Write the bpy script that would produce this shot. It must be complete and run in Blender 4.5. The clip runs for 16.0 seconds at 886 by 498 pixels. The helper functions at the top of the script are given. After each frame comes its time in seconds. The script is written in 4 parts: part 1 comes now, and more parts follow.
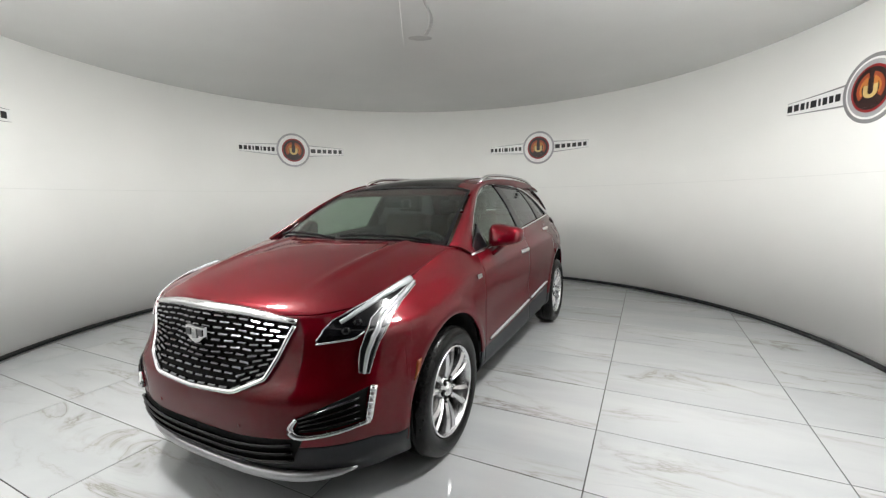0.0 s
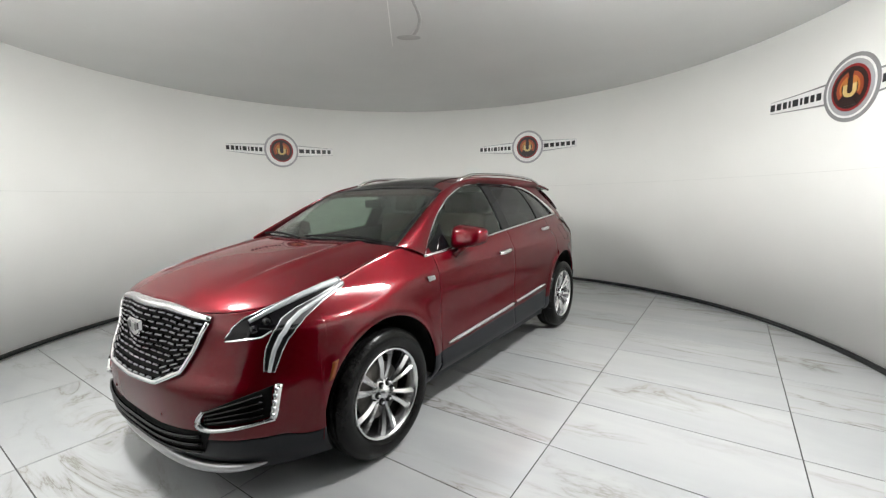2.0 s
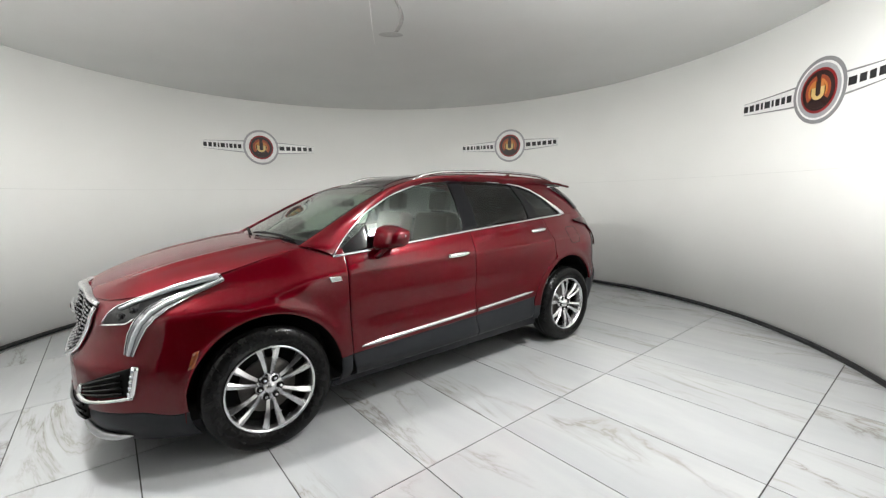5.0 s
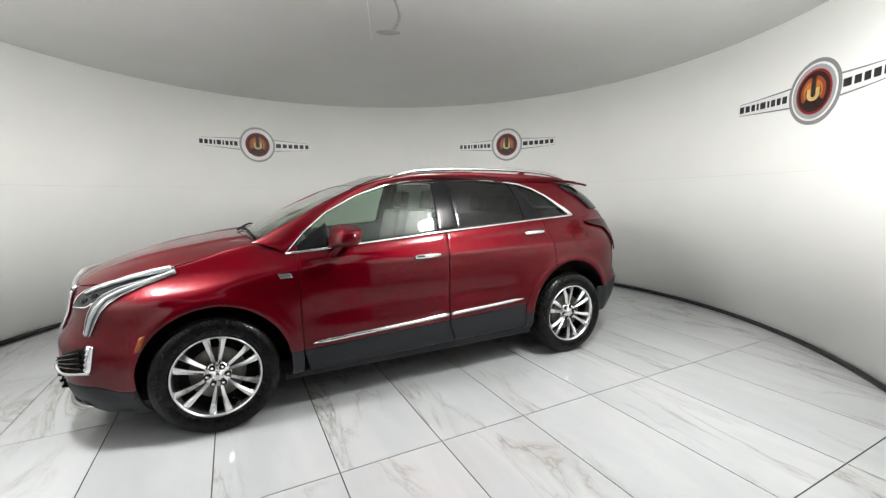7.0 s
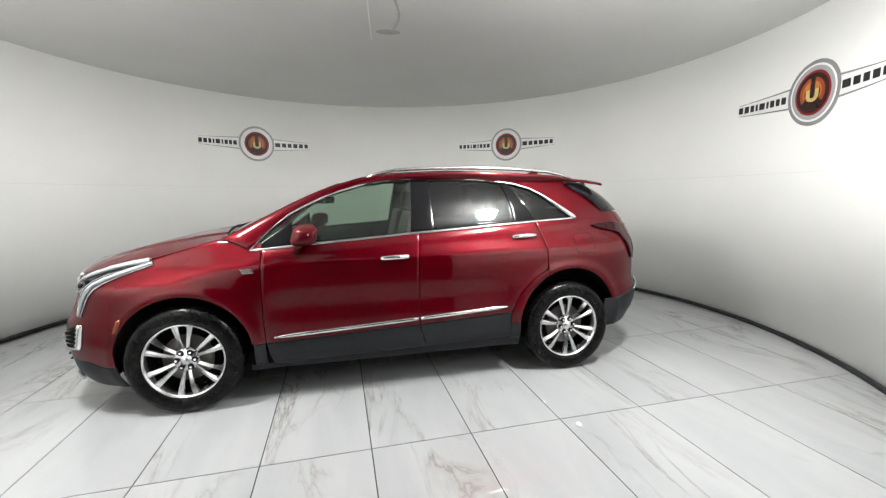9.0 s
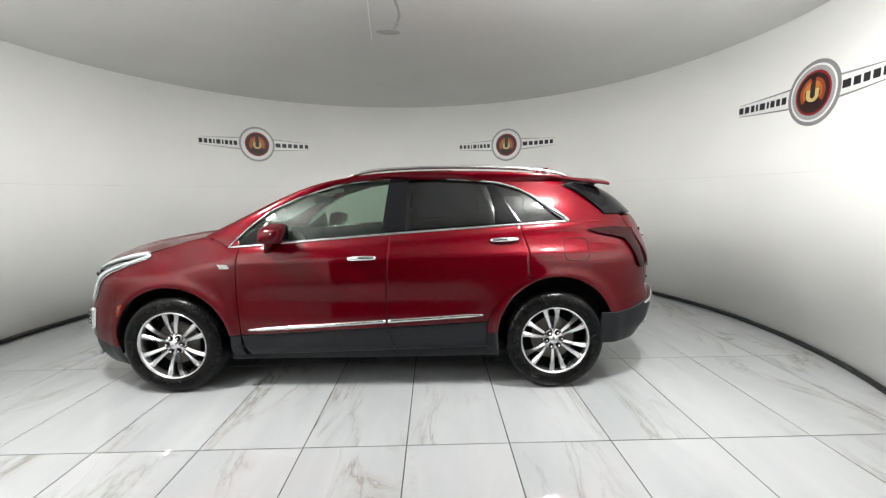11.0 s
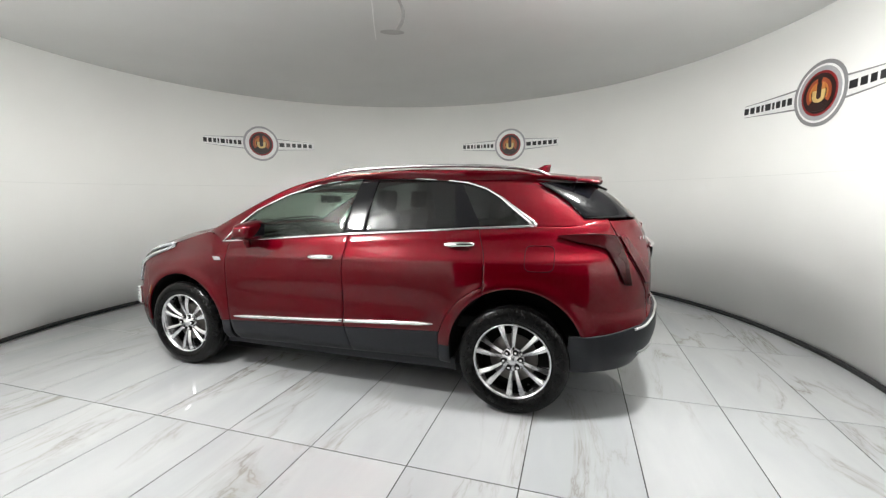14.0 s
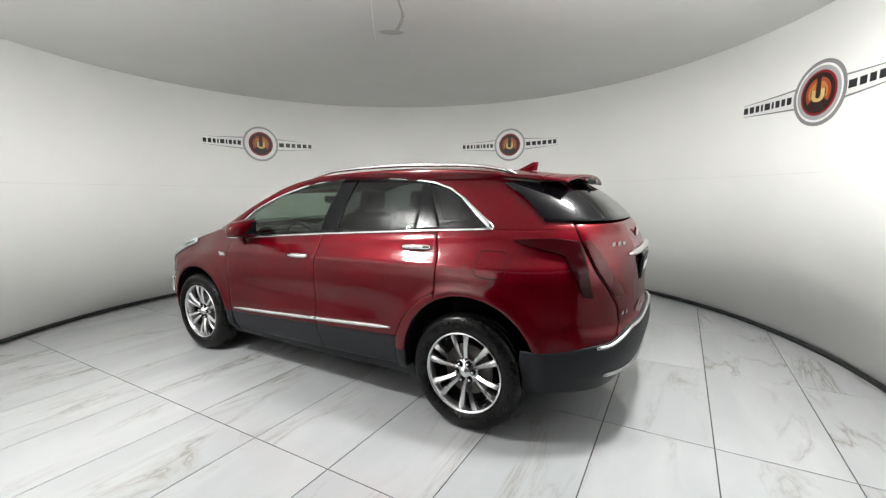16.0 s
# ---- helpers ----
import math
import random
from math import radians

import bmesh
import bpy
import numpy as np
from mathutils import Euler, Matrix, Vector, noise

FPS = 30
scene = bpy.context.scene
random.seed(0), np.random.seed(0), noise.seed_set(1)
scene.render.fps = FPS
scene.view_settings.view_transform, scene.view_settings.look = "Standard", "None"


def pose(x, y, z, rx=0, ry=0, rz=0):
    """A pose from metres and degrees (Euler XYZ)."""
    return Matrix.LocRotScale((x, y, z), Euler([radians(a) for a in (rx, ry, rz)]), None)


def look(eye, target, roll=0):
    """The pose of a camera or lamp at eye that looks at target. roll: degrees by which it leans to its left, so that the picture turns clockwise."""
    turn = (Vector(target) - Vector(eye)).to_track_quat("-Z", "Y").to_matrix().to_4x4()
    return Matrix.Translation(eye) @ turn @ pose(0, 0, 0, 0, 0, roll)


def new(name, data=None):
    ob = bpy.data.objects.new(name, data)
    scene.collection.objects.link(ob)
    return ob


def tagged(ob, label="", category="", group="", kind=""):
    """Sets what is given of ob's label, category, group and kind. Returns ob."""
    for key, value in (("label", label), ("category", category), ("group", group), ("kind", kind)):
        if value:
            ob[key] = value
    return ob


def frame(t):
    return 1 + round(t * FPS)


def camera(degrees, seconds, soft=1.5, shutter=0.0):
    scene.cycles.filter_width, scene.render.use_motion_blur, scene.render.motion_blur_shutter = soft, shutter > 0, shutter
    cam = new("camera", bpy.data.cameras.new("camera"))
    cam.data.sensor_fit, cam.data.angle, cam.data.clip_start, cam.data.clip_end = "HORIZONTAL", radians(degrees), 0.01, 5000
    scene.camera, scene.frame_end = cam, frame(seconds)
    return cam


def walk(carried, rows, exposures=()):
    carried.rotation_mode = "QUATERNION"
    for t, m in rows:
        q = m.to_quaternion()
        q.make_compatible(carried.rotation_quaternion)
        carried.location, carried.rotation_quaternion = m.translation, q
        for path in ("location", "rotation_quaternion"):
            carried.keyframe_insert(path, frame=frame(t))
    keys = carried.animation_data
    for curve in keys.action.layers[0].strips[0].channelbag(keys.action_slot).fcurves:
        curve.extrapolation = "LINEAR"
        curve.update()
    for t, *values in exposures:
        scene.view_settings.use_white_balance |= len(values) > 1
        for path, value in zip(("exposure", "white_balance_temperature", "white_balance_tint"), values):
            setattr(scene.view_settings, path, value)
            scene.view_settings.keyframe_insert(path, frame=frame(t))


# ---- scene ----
cam = camera(93.72, 16.0, soft=1.25)
EYE = (0.0, -4.096, 1.467)
PATH = [  # seconds, yaw, tilt, lean
    (0.0, 3.43, -6.96, -0.92),
    (0.5, 3.62, -6.98, -1.05),
    (1.0, 3.99, -6.99, -1.15),
    (1.5, 4.39, -7.01, -1.23),
    (2.0, 4.76, -7.04, -1.29),
    (2.5, 5.15, -7.09, -1.32),
    (3.0, 5.64, -7.15, -1.32),
    (3.5, 6.18, -7.20, -1.29),
    (4.0, 6.63, -7.24, -1.25),
    (6.5, 7.43, -7.47, -0.98),
    (7.0, 7.57, -7.52, -0.86),
    (7.5, 7.64, -7.53, -0.78),
    (8.0, 7.62, -7.53, -0.73),
    (8.5, 7.62, -7.54, -0.71),
    (9.0, 7.69, -7.56, -0.68),
    (11.5, 7.64, -7.52, -0.70),
    (12.0, 7.61, -7.52, -0.55),
    (12.5, 7.56, -7.52, -0.48),
    (13.0, 7.44, -7.51, -0.46),
    (13.5, 7.31, -7.51, -0.46),
    (14.0, 7.23, -7.53, -0.50),
    (14.5, 7.18, -7.53, -0.53),
    (15.0, 7.19, -7.55, -0.57),
    (15.5, 7.21, -7.55, -0.58),
    (16.0, 7.26, -7.53, -0.59),
]
TURN = [  # seconds, heading of the turntable
    (0.0, 239.62),
    (0.5, 237.36),
    (1.0, 234.93),
    (1.5, 232.38),
    (2.0, 229.71),
    (2.5, 226.88),
    (3.0, 223.82),
    (3.5, 220.65),
    (4.0, 217.41),
    (6.5, 201.48),
    (7.0, 198.44),
    (7.5, 195.39),
    (8.0, 192.13),
    (8.5, 188.83),
    (9.0, 185.60),
    (11.5, 169.55),
    (12.0, 166.47),
    (12.5, 163.38),
    (13.0, 160.36),
    (13.5, 157.38),
    (14.0, 154.30),
    (14.5, 151.23),
    (15.0, 148.09),
    (15.5, 145.11),
    (16.0, 142.11),
]

def aim(yaw, tilt, lean):
    y, p = radians(yaw), radians(tilt)
    way = Vector((math.sin(y) * math.cos(p), math.cos(y) * math.cos(p), math.sin(p)))
    return look(EYE, Vector(EYE) + way * 4, lean)


walk(cam, [(t, aim(a, b, c)) for t, a, b, c in PATH], [(0.0, 0.0), (16.0, 0.0)])

# the room: a round studio, its whole floor a turntable; the camera stands in the doorway
ROOM_X, ROOM_Y, ROOM_R, ROOM_H = -0.015, 0.055, 3.957, 3.087
AXIS_X, AXIS_Y = -0.058, -0.139     # the turntable's axis in the car's own space
DOOR_HALF = radians(22.0)

# ---- light ----
world = bpy.data.worlds.new("world")
scene.world = world
world.use_nodes = True
world.node_tree.nodes["Background"].inputs[0].default_value = (0.9, 0.95, 1.0, 1)
world.node_tree.nodes["Background"].inputs[1].default_value = 0.05


# ---- materials ----
class Net:
    """A short way to write a node material."""

    def __init__(self, name):
        self.mat = bpy.data.materials.new(name)
        self.mat.use_nodes = True
        self.tree = self.mat.node_tree
        self.bsdf = self.tree.nodes["Principled BSDF"]
        self.coords = self.tree.nodes.new("ShaderNodeTexCoord").outputs["Object"]

    def node(self, kind, inputs=(), **props):
        n = self.tree.nodes.new("ShaderNode" + kind)
        if "operation" in props:
            n.operation = props["operation"]
        if "data_type" in props:
            n.data_type = props["data_type"]
        for k, v in dict(inputs).items():
            if isinstance(v, bpy.types.NodeSocket):
                self.tree.links.new(v, n.inputs[k])
            else:
                n.inputs[k].default_value = v
        return n

    def noise(self, scale, detail=3.0, rough=0.55, distortion=0.0, coords=None):
        return self.node("TexNoise", {"Vector": coords or self.coords, "Scale": scale, "Detail": detail,
                                      "Roughness": rough, "Distortion": distortion}).outputs["Fac"]

    def ramp(self, fac, stops):
        n = self.node("ValToRGB", {"Fac": fac})
        el = n.color_ramp.elements
        while len(el) < len(stops):
            el.new(0.5)
        for e, (pos, col) in zip(el, stops):
            e.position, e.color = pos, (*col, 1) if len(col) == 3 else col
        return n.outputs["Color"]

    def mix(self, fac, a, b):
        n = self.node("Mix", data_type="RGBA")
        for k, v in ((0, fac), (6, a), (7, b)):
            if isinstance(v, bpy.types.NodeSocket):
                self.tree.links.new(v, n.inputs[k])
            else:
                n.inputs[k].default_value = v if k == 0 else (*v, 1)
        return n.outputs[2]

    def bump(self, height, strength=0.1, distance=0.01):
        n = self.node("Bump", {"Height": height, "Strength": strength, "Distance": distance})
        self.tree.links.new(n.outputs["Normal"], self.bsdf.inputs["Normal"])
        return self

    def put(self, **values):
        for k, v in values.items():
            k = {"color": "Base Color", "rough": "Roughness", "metal": "Metallic", "coat": "Coat Weight", "coat_rough": "Coat Roughness",
                 "trans": "Transmission Weight", "ior": "IOR", "emit": "Emission Color", "power": "Emission Strength",
                 "spec": "Specular IOR Level", "alpha": "Alpha"}[k]
            if isinstance(v, bpy.types.NodeSocket):
                self.tree.links.new(v, self.bsdf.inputs[k])
            else:
                self.bsdf.inputs[k].default_value = (*v, 1) if isinstance(v, tuple) else v
        return self


def simple(name, color, rough=0.5, metal=0.0, grain=0.0, scale=40.0, **more):
    """A plain surface with a faint unevenness of colour and gloss at two scales."""
    n = Net(name)
    fine, broad = n.noise(scale), n.noise(scale / 12, 2.0)
    f = n.node("Math", {0: fine, 1: broad}, operation="ADD").outputs[0]
    dark = tuple(c * (1 - 0.10 - grain) for c in color)
    lite = tuple(min(1, c * (1 + 0.08 + grain)) for c in color)
    n.put(color=n.ramp(n.node("Math", {0: f, 1: 0.5}, operation="MULTIPLY").outputs[0], [(0.3, dark), (0.7, lite)]), metal=metal, **more)
    r = n.node("MapRange", {"Value": fine, "From Min": 0.3, "From Max": 0.7, "To Min": max(0.0, rough - 0.04), "To Max": rough + 0.04})
    n.put(rough=r.outputs["Result"])
    return n.mat


def paint_red():
    n = Net("red_paint")
    flakes = n.node("TexVoronoi", {"Vector": n.coords, "Scale": 2600.0}).outputs["Color"]
    broad = n.noise(1.7, 2.0)
    col = n.ramp(broad, [(0.3, (0.082, 0.0002, 0.0034)), (0.7, (0.092, 0.0003, 0.0042))])
    n.put(color=col, metal=0.62, coat=0.70, coat_rough=0.02, rough=0.46, spec=0.0)
    peel = n.noise(120.0, 1.0)
    tone = n.node("Math", {0: flakes, 1: 0.15}, operation="MULTIPLY").outputs[0]
    return n.bump(n.node("Math", {0: peel, 1: tone}, operation="ADD").outputs[0], 0.003, 0.001).mat


def glass(name, tint):
    """A thin pane: tinted see-through body under a mirror-smooth skin."""
    n = Net(name)
    facing = n.node("LayerWeight", {"Blend": 0.5}).outputs["Facing"]
    steep = n.node("Math", {0: facing, 1: 5.0}, operation="POWER").outputs[0]
    gloss = n.node("Math", {0: steep, 1: 0.90, 2: 0.045}, operation="MULTIPLY_ADD").outputs[0]
    body = n.node("BsdfTransparent", {"Color": (*tint, 1)}).outputs[0]
    skin = n.node("BsdfAnisotropic", {"Color": (1, 1, 1, 1), "Roughness": 0.02}).outputs[0]
    both_ = n.node("MixShader", {0: gloss, 1: body, 2: skin}).outputs[0]
    n.tree.links.new(both_, n.tree.nodes["Material Output"].inputs["Surface"])
    return n.mat


def marble():
    n = Net("marble_tile")
    rand = n.node("ObjectInfo").outputs["Random"]
    far = n.node("Math", {0: rand, 1: 37.0}, operation="MULTIPLY").outputs[0]
    turn = n.node("Mapping", {"Vector": n.coords, "Rotation": (0, 0, radians(62)), "Scale": (1.0, 0.28, 1.0)}).outputs["Vector"]
    at = n.node("VectorMath", {0: turn, 1: n.node("CombineXYZ", {0: far, 1: far, 2: far}).outputs[0]}, operation="ADD").outputs[0]
    a = n.noise(2.6, 6.0, 0.6, 0.7, at)
    away = n.node("Math", {0: a, 1: 0.5}, operation="SUBTRACT").outputs[0]
    line = n.node("Math", {0: away}, operation="ABSOLUTE").outputs[0]
    vein = n.ramp(line, [(0.0, (1, 1, 1)), (0.010, (0.40, 0.40, 0.40)), (0.045, (0, 0, 0))])
    where = n.ramp(n.noise(1.9, 2.0, 0.5, 0.0, at), [(0.46, (0, 0, 0)), (0.66, (1, 1, 1))])
    much = n.node("Math", {0: vein, 1: where}, operation="MULTIPLY").outputs[0]
    cloud = n.ramp(n.noise(2.2, 4.0, 0.6, 0.4, at), [(0.35, (0.35, 0.36, 0.37)), (0.7, (0.41, 0.415, 0.42))])
    grey = n.mix(n.noise(5.0, 2.0, 0.5, 0.0, at), (0.15, 0.147, 0.14), (0.30, 0.28, 0.25))
    n.put(color=n.mix(much, cloud, grey), rough=n.ramp(n.noise(14.0), [(0.3, (0.01, 0.01, 0.01)), (0.8, (0.03, 0.03, 0.03))]), spec=0.7, ior=1.6)
    return n.mat


def wall_paint(name, color, rough):
    n = Net(name)
    fine, broad = n.noise(60.0, 4.0), n.noise(0.8, 3.0)
    lo, hi = tuple(c * 0.96 for c in color), color
    n.put(color=n.ramp(broad, [(0.3, lo), (0.7, hi)]), rough=rough)
    return n.bump(fine, 0.05, 0.004).mat


def ceiling_fabric():
    n = Net("ceiling_fabric")
    broad = n.noise(0.9, 4.0)
    n.put(color=n.ramp(broad, [(0.3, (0.62, 0.625, 0.615)), (0.7, (0.66, 0.665, 0.655))]), rough=0.55)
    return n.bump(n.noise(0.7, 2.0), 0.10, 0.05).mat


def tyre_rubber():
    n = Net("tyre_rubber")
    n.put(color=n.ramp(n.noise(30.0), [(0.3, (0.003, 0.003, 0.003)), (0.7, (0.006, 0.006, 0.006))]), rough=0.26, spec=0.16)
    return n.bump(n.noise(90.0), 0.08, 0.003).mat


def glow(name, color, power):
    return Net(name).put(color=(0.9, 0.9, 0.9), emit=color, power=power).mat


RED = paint_red()
CHROME = simple("chrome", (0.80, 0.80, 0.81), 0.07, 1.0, scale=60)
SATIN = simple("satin_silver", (0.62, 0.62, 0.63), 0.24, 1.0, scale=60)
ALLOY = simple("polished_alloy", (0.70, 0.70, 0.71), 0.24, 1.0, scale=14)
CLAD = simple("dark_plastic", (0.017, 0.018, 0.021), 0.45, 0.0, scale=300, spec=0.14)
BLACK = simple("gloss_black", (0.004, 0.004, 0.005), 0.05, scale=20, spec=0.25)
DULL = simple("matt_black", (0.006, 0.006, 0.006), 0.75, scale=60, spec=0.1)
DARKCHROME = simple("dark_chrome", (0.19, 0.19, 0.20), 0.16, 1.0, scale=60)
LIP = simple("grey_satin", (0.42, 0.42, 0.43), 0.34, 0.9, scale=60)
RUBBER = tyre_rubber()
IRON = simple("brake_iron", (0.16, 0.15, 0.14), 0.45, 0.9, grain=0.1, scale=50)
GLASS_CLEAR = glass("green_glass", (0.76, 0.83, 0.78))
GLASS_DARK = glass("privacy_glass", (0.36, 0.375, 0.38))
GLASS_ROOF = glass("roof_glass", (0.12, 0.12, 0.125))
LAMP_DRL = simple("lamp_white", (0.55, 0.57, 0.60), 0.16, 0.5)
RED_LENS = Net("red_lens").put(color=(0.085, 0.001, 0.003), rough=0.06, spec=0.45).mat
GATE_LENS = Net("smoked_gate_lens").put(color=(0.045, 0.001, 0.003), rough=0.05, spec=0.4).mat
DARK_LENS = Net("smoked_red_lens").put(color=(0.018, 0.001, 0.0018), rough=0.05, spec=0.2).mat
AMBER = Net("amber_lens").put(color=(0.17, 0.040, 0.008), rough=0.15).mat
LEATHER = simple("brown_leather", (0.040, 0.019, 0.011), 0.45, scale=160)
DARKTRIM = simple("cabin_plastic", (0.012, 0.012, 0.013), 0.55, scale=200, spec=0.2)
LINER = simple("roof_lining", (0.07, 0.067, 0.063), 0.8, scale=200)
TILE = marble()
GROUT = simple("dark_grout", (0.045, 0.045, 0.045), 0.8, scale=80)
WALL = wall_paint("white_wall", (0.91, 0.91, 0.885), 0.42)
CEIL = ceiling_fabric()
TRIM_BLACK = simple("black_rubber_strip", (0.015, 0.015, 0.016), 0.5, scale=60)
GREY_PRINT = simple("grey_vinyl", (0.24, 0.24, 0.245), 0.4)
PALE_PRINT = simple("pale_grey_vinyl", (0.36, 0.36, 0.37), 0.4)
WHITE_PRINT = simple("white_vinyl", (0.82, 0.82, 0.81), 0.4)
INK = simple("black_vinyl", (0.015, 0.015, 0.017), 0.4)
RED_PRINT = simple("red_vinyl", (0.26, 0.012, 0.014), 0.4)
DARK_PRINT = simple("dark_brown_vinyl", (0.022, 0.008, 0.007), 0.4)
ORANGE_PRINT = simple("orange_vinyl", (0.30, 0.055, 0.018), 0.4)
YELLOW_PRINT = simple("yellow_vinyl", (0.60, 0.44, 0.17), 0.4)
AMBER_PRINT = simple("amber_vinyl", (0.48, 0.17, 0.03), 0.4)
STAIN = simple("dusty_mark", (0.45, 0.45, 0.445), 0.7, grain=0.1, scale=25)
SHOP_WALL = simple("dark_shop_wall", (0.07, 0.07, 0.072), 0.7, scale=8)
SHOP_FLOOR = simple("concrete", (0.16, 0.155, 0.15), 0.6, grain=0.1, scale=12)
JOINT = simple("wall_joint", (0.70, 0.70, 0.68), 0.5)
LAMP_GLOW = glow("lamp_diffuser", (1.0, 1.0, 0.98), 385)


# ---- building tools ----
def mesh_of(name, verts, faces, mat, smooth=True):
    me = bpy.data.meshes.new(name)
    me.from_pydata([tuple(v) for v in verts], [], faces)
    me.materials.append(mat)
    me.validate()
    if smooth:
        me.polygons.foreach_set("use_smooth", [True] * len(me.polygons))
    me.update()
    return me


def part(name, me, parent, label=""):
    ob = new(name, me)
    ob.parent = parent
    return tagged(ob, label)


def part_bm(name, bm, mat, parent, label="", smooth=False):
    me = bpy.data.meshes.new(name)
    bm.normal_update()
    bm.to_mesh(me)
    bm.free()
    me.materials.append(mat)
    if smooth:
        me.polygons.foreach_set("use_smooth", [True] * len(me.polygons))
    return part(name, me, parent, label)


def thicken(ob, depth, bevel=0.0):
    """Real thickness inwards, with softened rims."""
    m = ob.modifiers.new("thick", "SOLIDIFY")
    m.thickness, m.offset, m.use_even_offset = depth, -1.0, False
    if bevel:
        b = ob.modifiers.new("soft", "BEVEL")
        b.width, b.segments, b.limit_method, b.angle_limit = bevel, 2, "ANGLE", radians(50)
    return ob


def sheet(name, fn, nu, nv, mat, parent, depth=0.012, bevel=0.004, label="", flip=False):
    """A curved panel over the unit square; fn(u, v) gives its place."""
    verts = [fn(i / nu, j / nv) for j in range(nv + 1) for i in range(nu + 1)]
    w = nu + 1
    faces = []
    for j in range(nv):
        for i in range(nu):
            a = j * w + i
            f = (a, a + 1, a + 1 + w, a + w)
            faces.append(f[::-1] if flip else f)
    ob = part(name, mesh_of(name, verts, faces, mat), parent, label)
    return thicken(ob, depth, bevel) if depth else ob


def both(name, fn, nu, nv, mat, parent, depth=0.012, bevel=0.004, label="", flip=False):
    """The panel and its mirror image on the car's other side."""
    def other(u, v):
        x, y, z = fn(u, v)
        return x, -y, z
    return (sheet(name, fn, nu, nv, mat, parent, depth, bevel, label, flip),
            sheet(name, other, nu, nv, mat, parent, depth, bevel, label, not flip))


def tube(name, points, radius, mat, parent, sides=8, label="", flat=1.0, closed=False):
    """A bar along a line of points; flat squashes it upwards."""
    pts = [Vector(p) for p in points]
    n = len(pts)
    verts, faces = [], []
    for k, p in enumerate(pts):
        a = pts[(k - 1) % n] if closed or k else p
        b = pts[(k + 1) % n] if closed or k < n - 1 else p
        t = (b - a).normalized()
        s = t.cross(Vector((0, 0, 1)))
        if s.length < 0.05:
            s = t.cross(Vector((1, 0, 0)))
        s.normalize()
        up = s.cross(t)
        r = radius(k / max(1, n - 1)) if callable(radius) else radius
        for i in range(sides):
            q = 2 * math.pi * i / sides
            verts.append(p + s * (r * math.cos(q)) + up * (r * flat * math.sin(q)))
    for k in range(n if closed else n - 1):
        for i in range(sides):
            j = (i + 1) % sides
            k2 = (k + 1) % n
            faces.append((k * sides + i, k * sides + j, k2 * sides + j, k2 * sides + i))
    if not closed:
        faces += [tuple(range(sides))[::-1], tuple(range((n - 1) * sides, n * sides))]
    return part(name, mesh_of(name, verts, faces, mat), parent, label)


def lathe_mesh(name, profile, mat, n=64, axis="y"):
    """A turned form: profile of (radius, along) round the y axis, or the z axis."""
    verts, faces = [], []
    for r, h in profile:
        for i in range(n):
            a = 2 * math.pi * i / n
            verts.append((r * math.cos(a), h, r * math.sin(a)) if axis == "y" else (r * math.cos(a), r * math.sin(a), h))
    for k in range(len(profile) - 1):
        for i in range(n):
            j = (i + 1) % n
            f = (k * n + i, k * n + j, (k + 1) * n + j, (k + 1) * n + i)
            faces.append(f[::-1] if axis == "z" else f)
    return mesh_of(name, verts, faces, mat)


def rounded_box(size, bevel, segments=3):
    bm = bmesh.new()
    bmesh.ops.create_cube(bm, size=1.0)
    bmesh.ops.scale(bm, vec=size, verts=bm.verts)
    bmesh.ops.bevel(bm, geom=bm.edges[:], offset=bevel, segments=segments, affect="EDGES", profile=0.6)
    return bm


def moved(bm, m):
    bm.transform(m)
    return bm


def line(pts, x):
    """A smooth curve through (x, value) points, ascending in x."""
    if x <= pts[0][0]:
        return pts[0][1]
    xa, ya = pts[0]
    for xb, yb in pts[1:]:
        if x < xb:
            return ya + (yb - ya) * (x - xa) / (xb - xa)
        xa, ya = xb, yb
    return ya


def eased(pts, x):
    """The same as a smooth curve without overshoot."""
    n = len(pts)
    if x <= pts[0][0]:
        return pts[0][1]
    if x >= pts[-1][0]:
        return pts[-1][1]
    i = 0
    while x >= pts[i + 1][0]:
        i += 1

    def rise(k):
        return (pts[k + 1][1] - pts[k][1]) / (pts[k + 1][0] - pts[k][0])

    def slope(k):
        if k == 0:
            return rise(0)
        if k == n - 1:
            return rise(n - 2)
        a, b = rise(k - 1), rise(k)
        return 2 * a * b / (a + b) if a * b > 0 else 0.0
    h = pts[i + 1][0] - pts[i][0]
    t = (x - pts[i][0]) / h
    return ((2 * t ** 3 - 3 * t ** 2 + 1) * pts[i][1] + (t ** 3 - 2 * t ** 2 + t) * h * slope(i)
            + (3 * t ** 2 - 2 * t ** 3) * pts[i + 1][1] + (t ** 3 - t ** 2) * h * slope(i + 1))


def curve3(pts, u):
    """A Catmull-Rom curve through 3D points."""
    n = len(pts) - 1
    s = min(max(u, 0.0), 1.0) * n
    i = min(int(s), n - 1)
    f = s - i
    g = lambda k: Vector(pts[min(max(k, 0), n)])
    a, b, c, d = g(i - 1), g(i), g(i + 1), g(i + 2)
    return 0.5 * ((2 * b) + (c - a) * f + (2 * a - 5 * b + 4 * c - d) * f * f + (3 * b - a - 3 * c + d) * f ** 3)


# ---- the room ----
def on_wall(arc, z, off=0.0):
    a = arc
    r = ROOM_R - off
    return (ROOM_X + r * math.sin(a), ROOM_Y + r * math.cos(a), z)


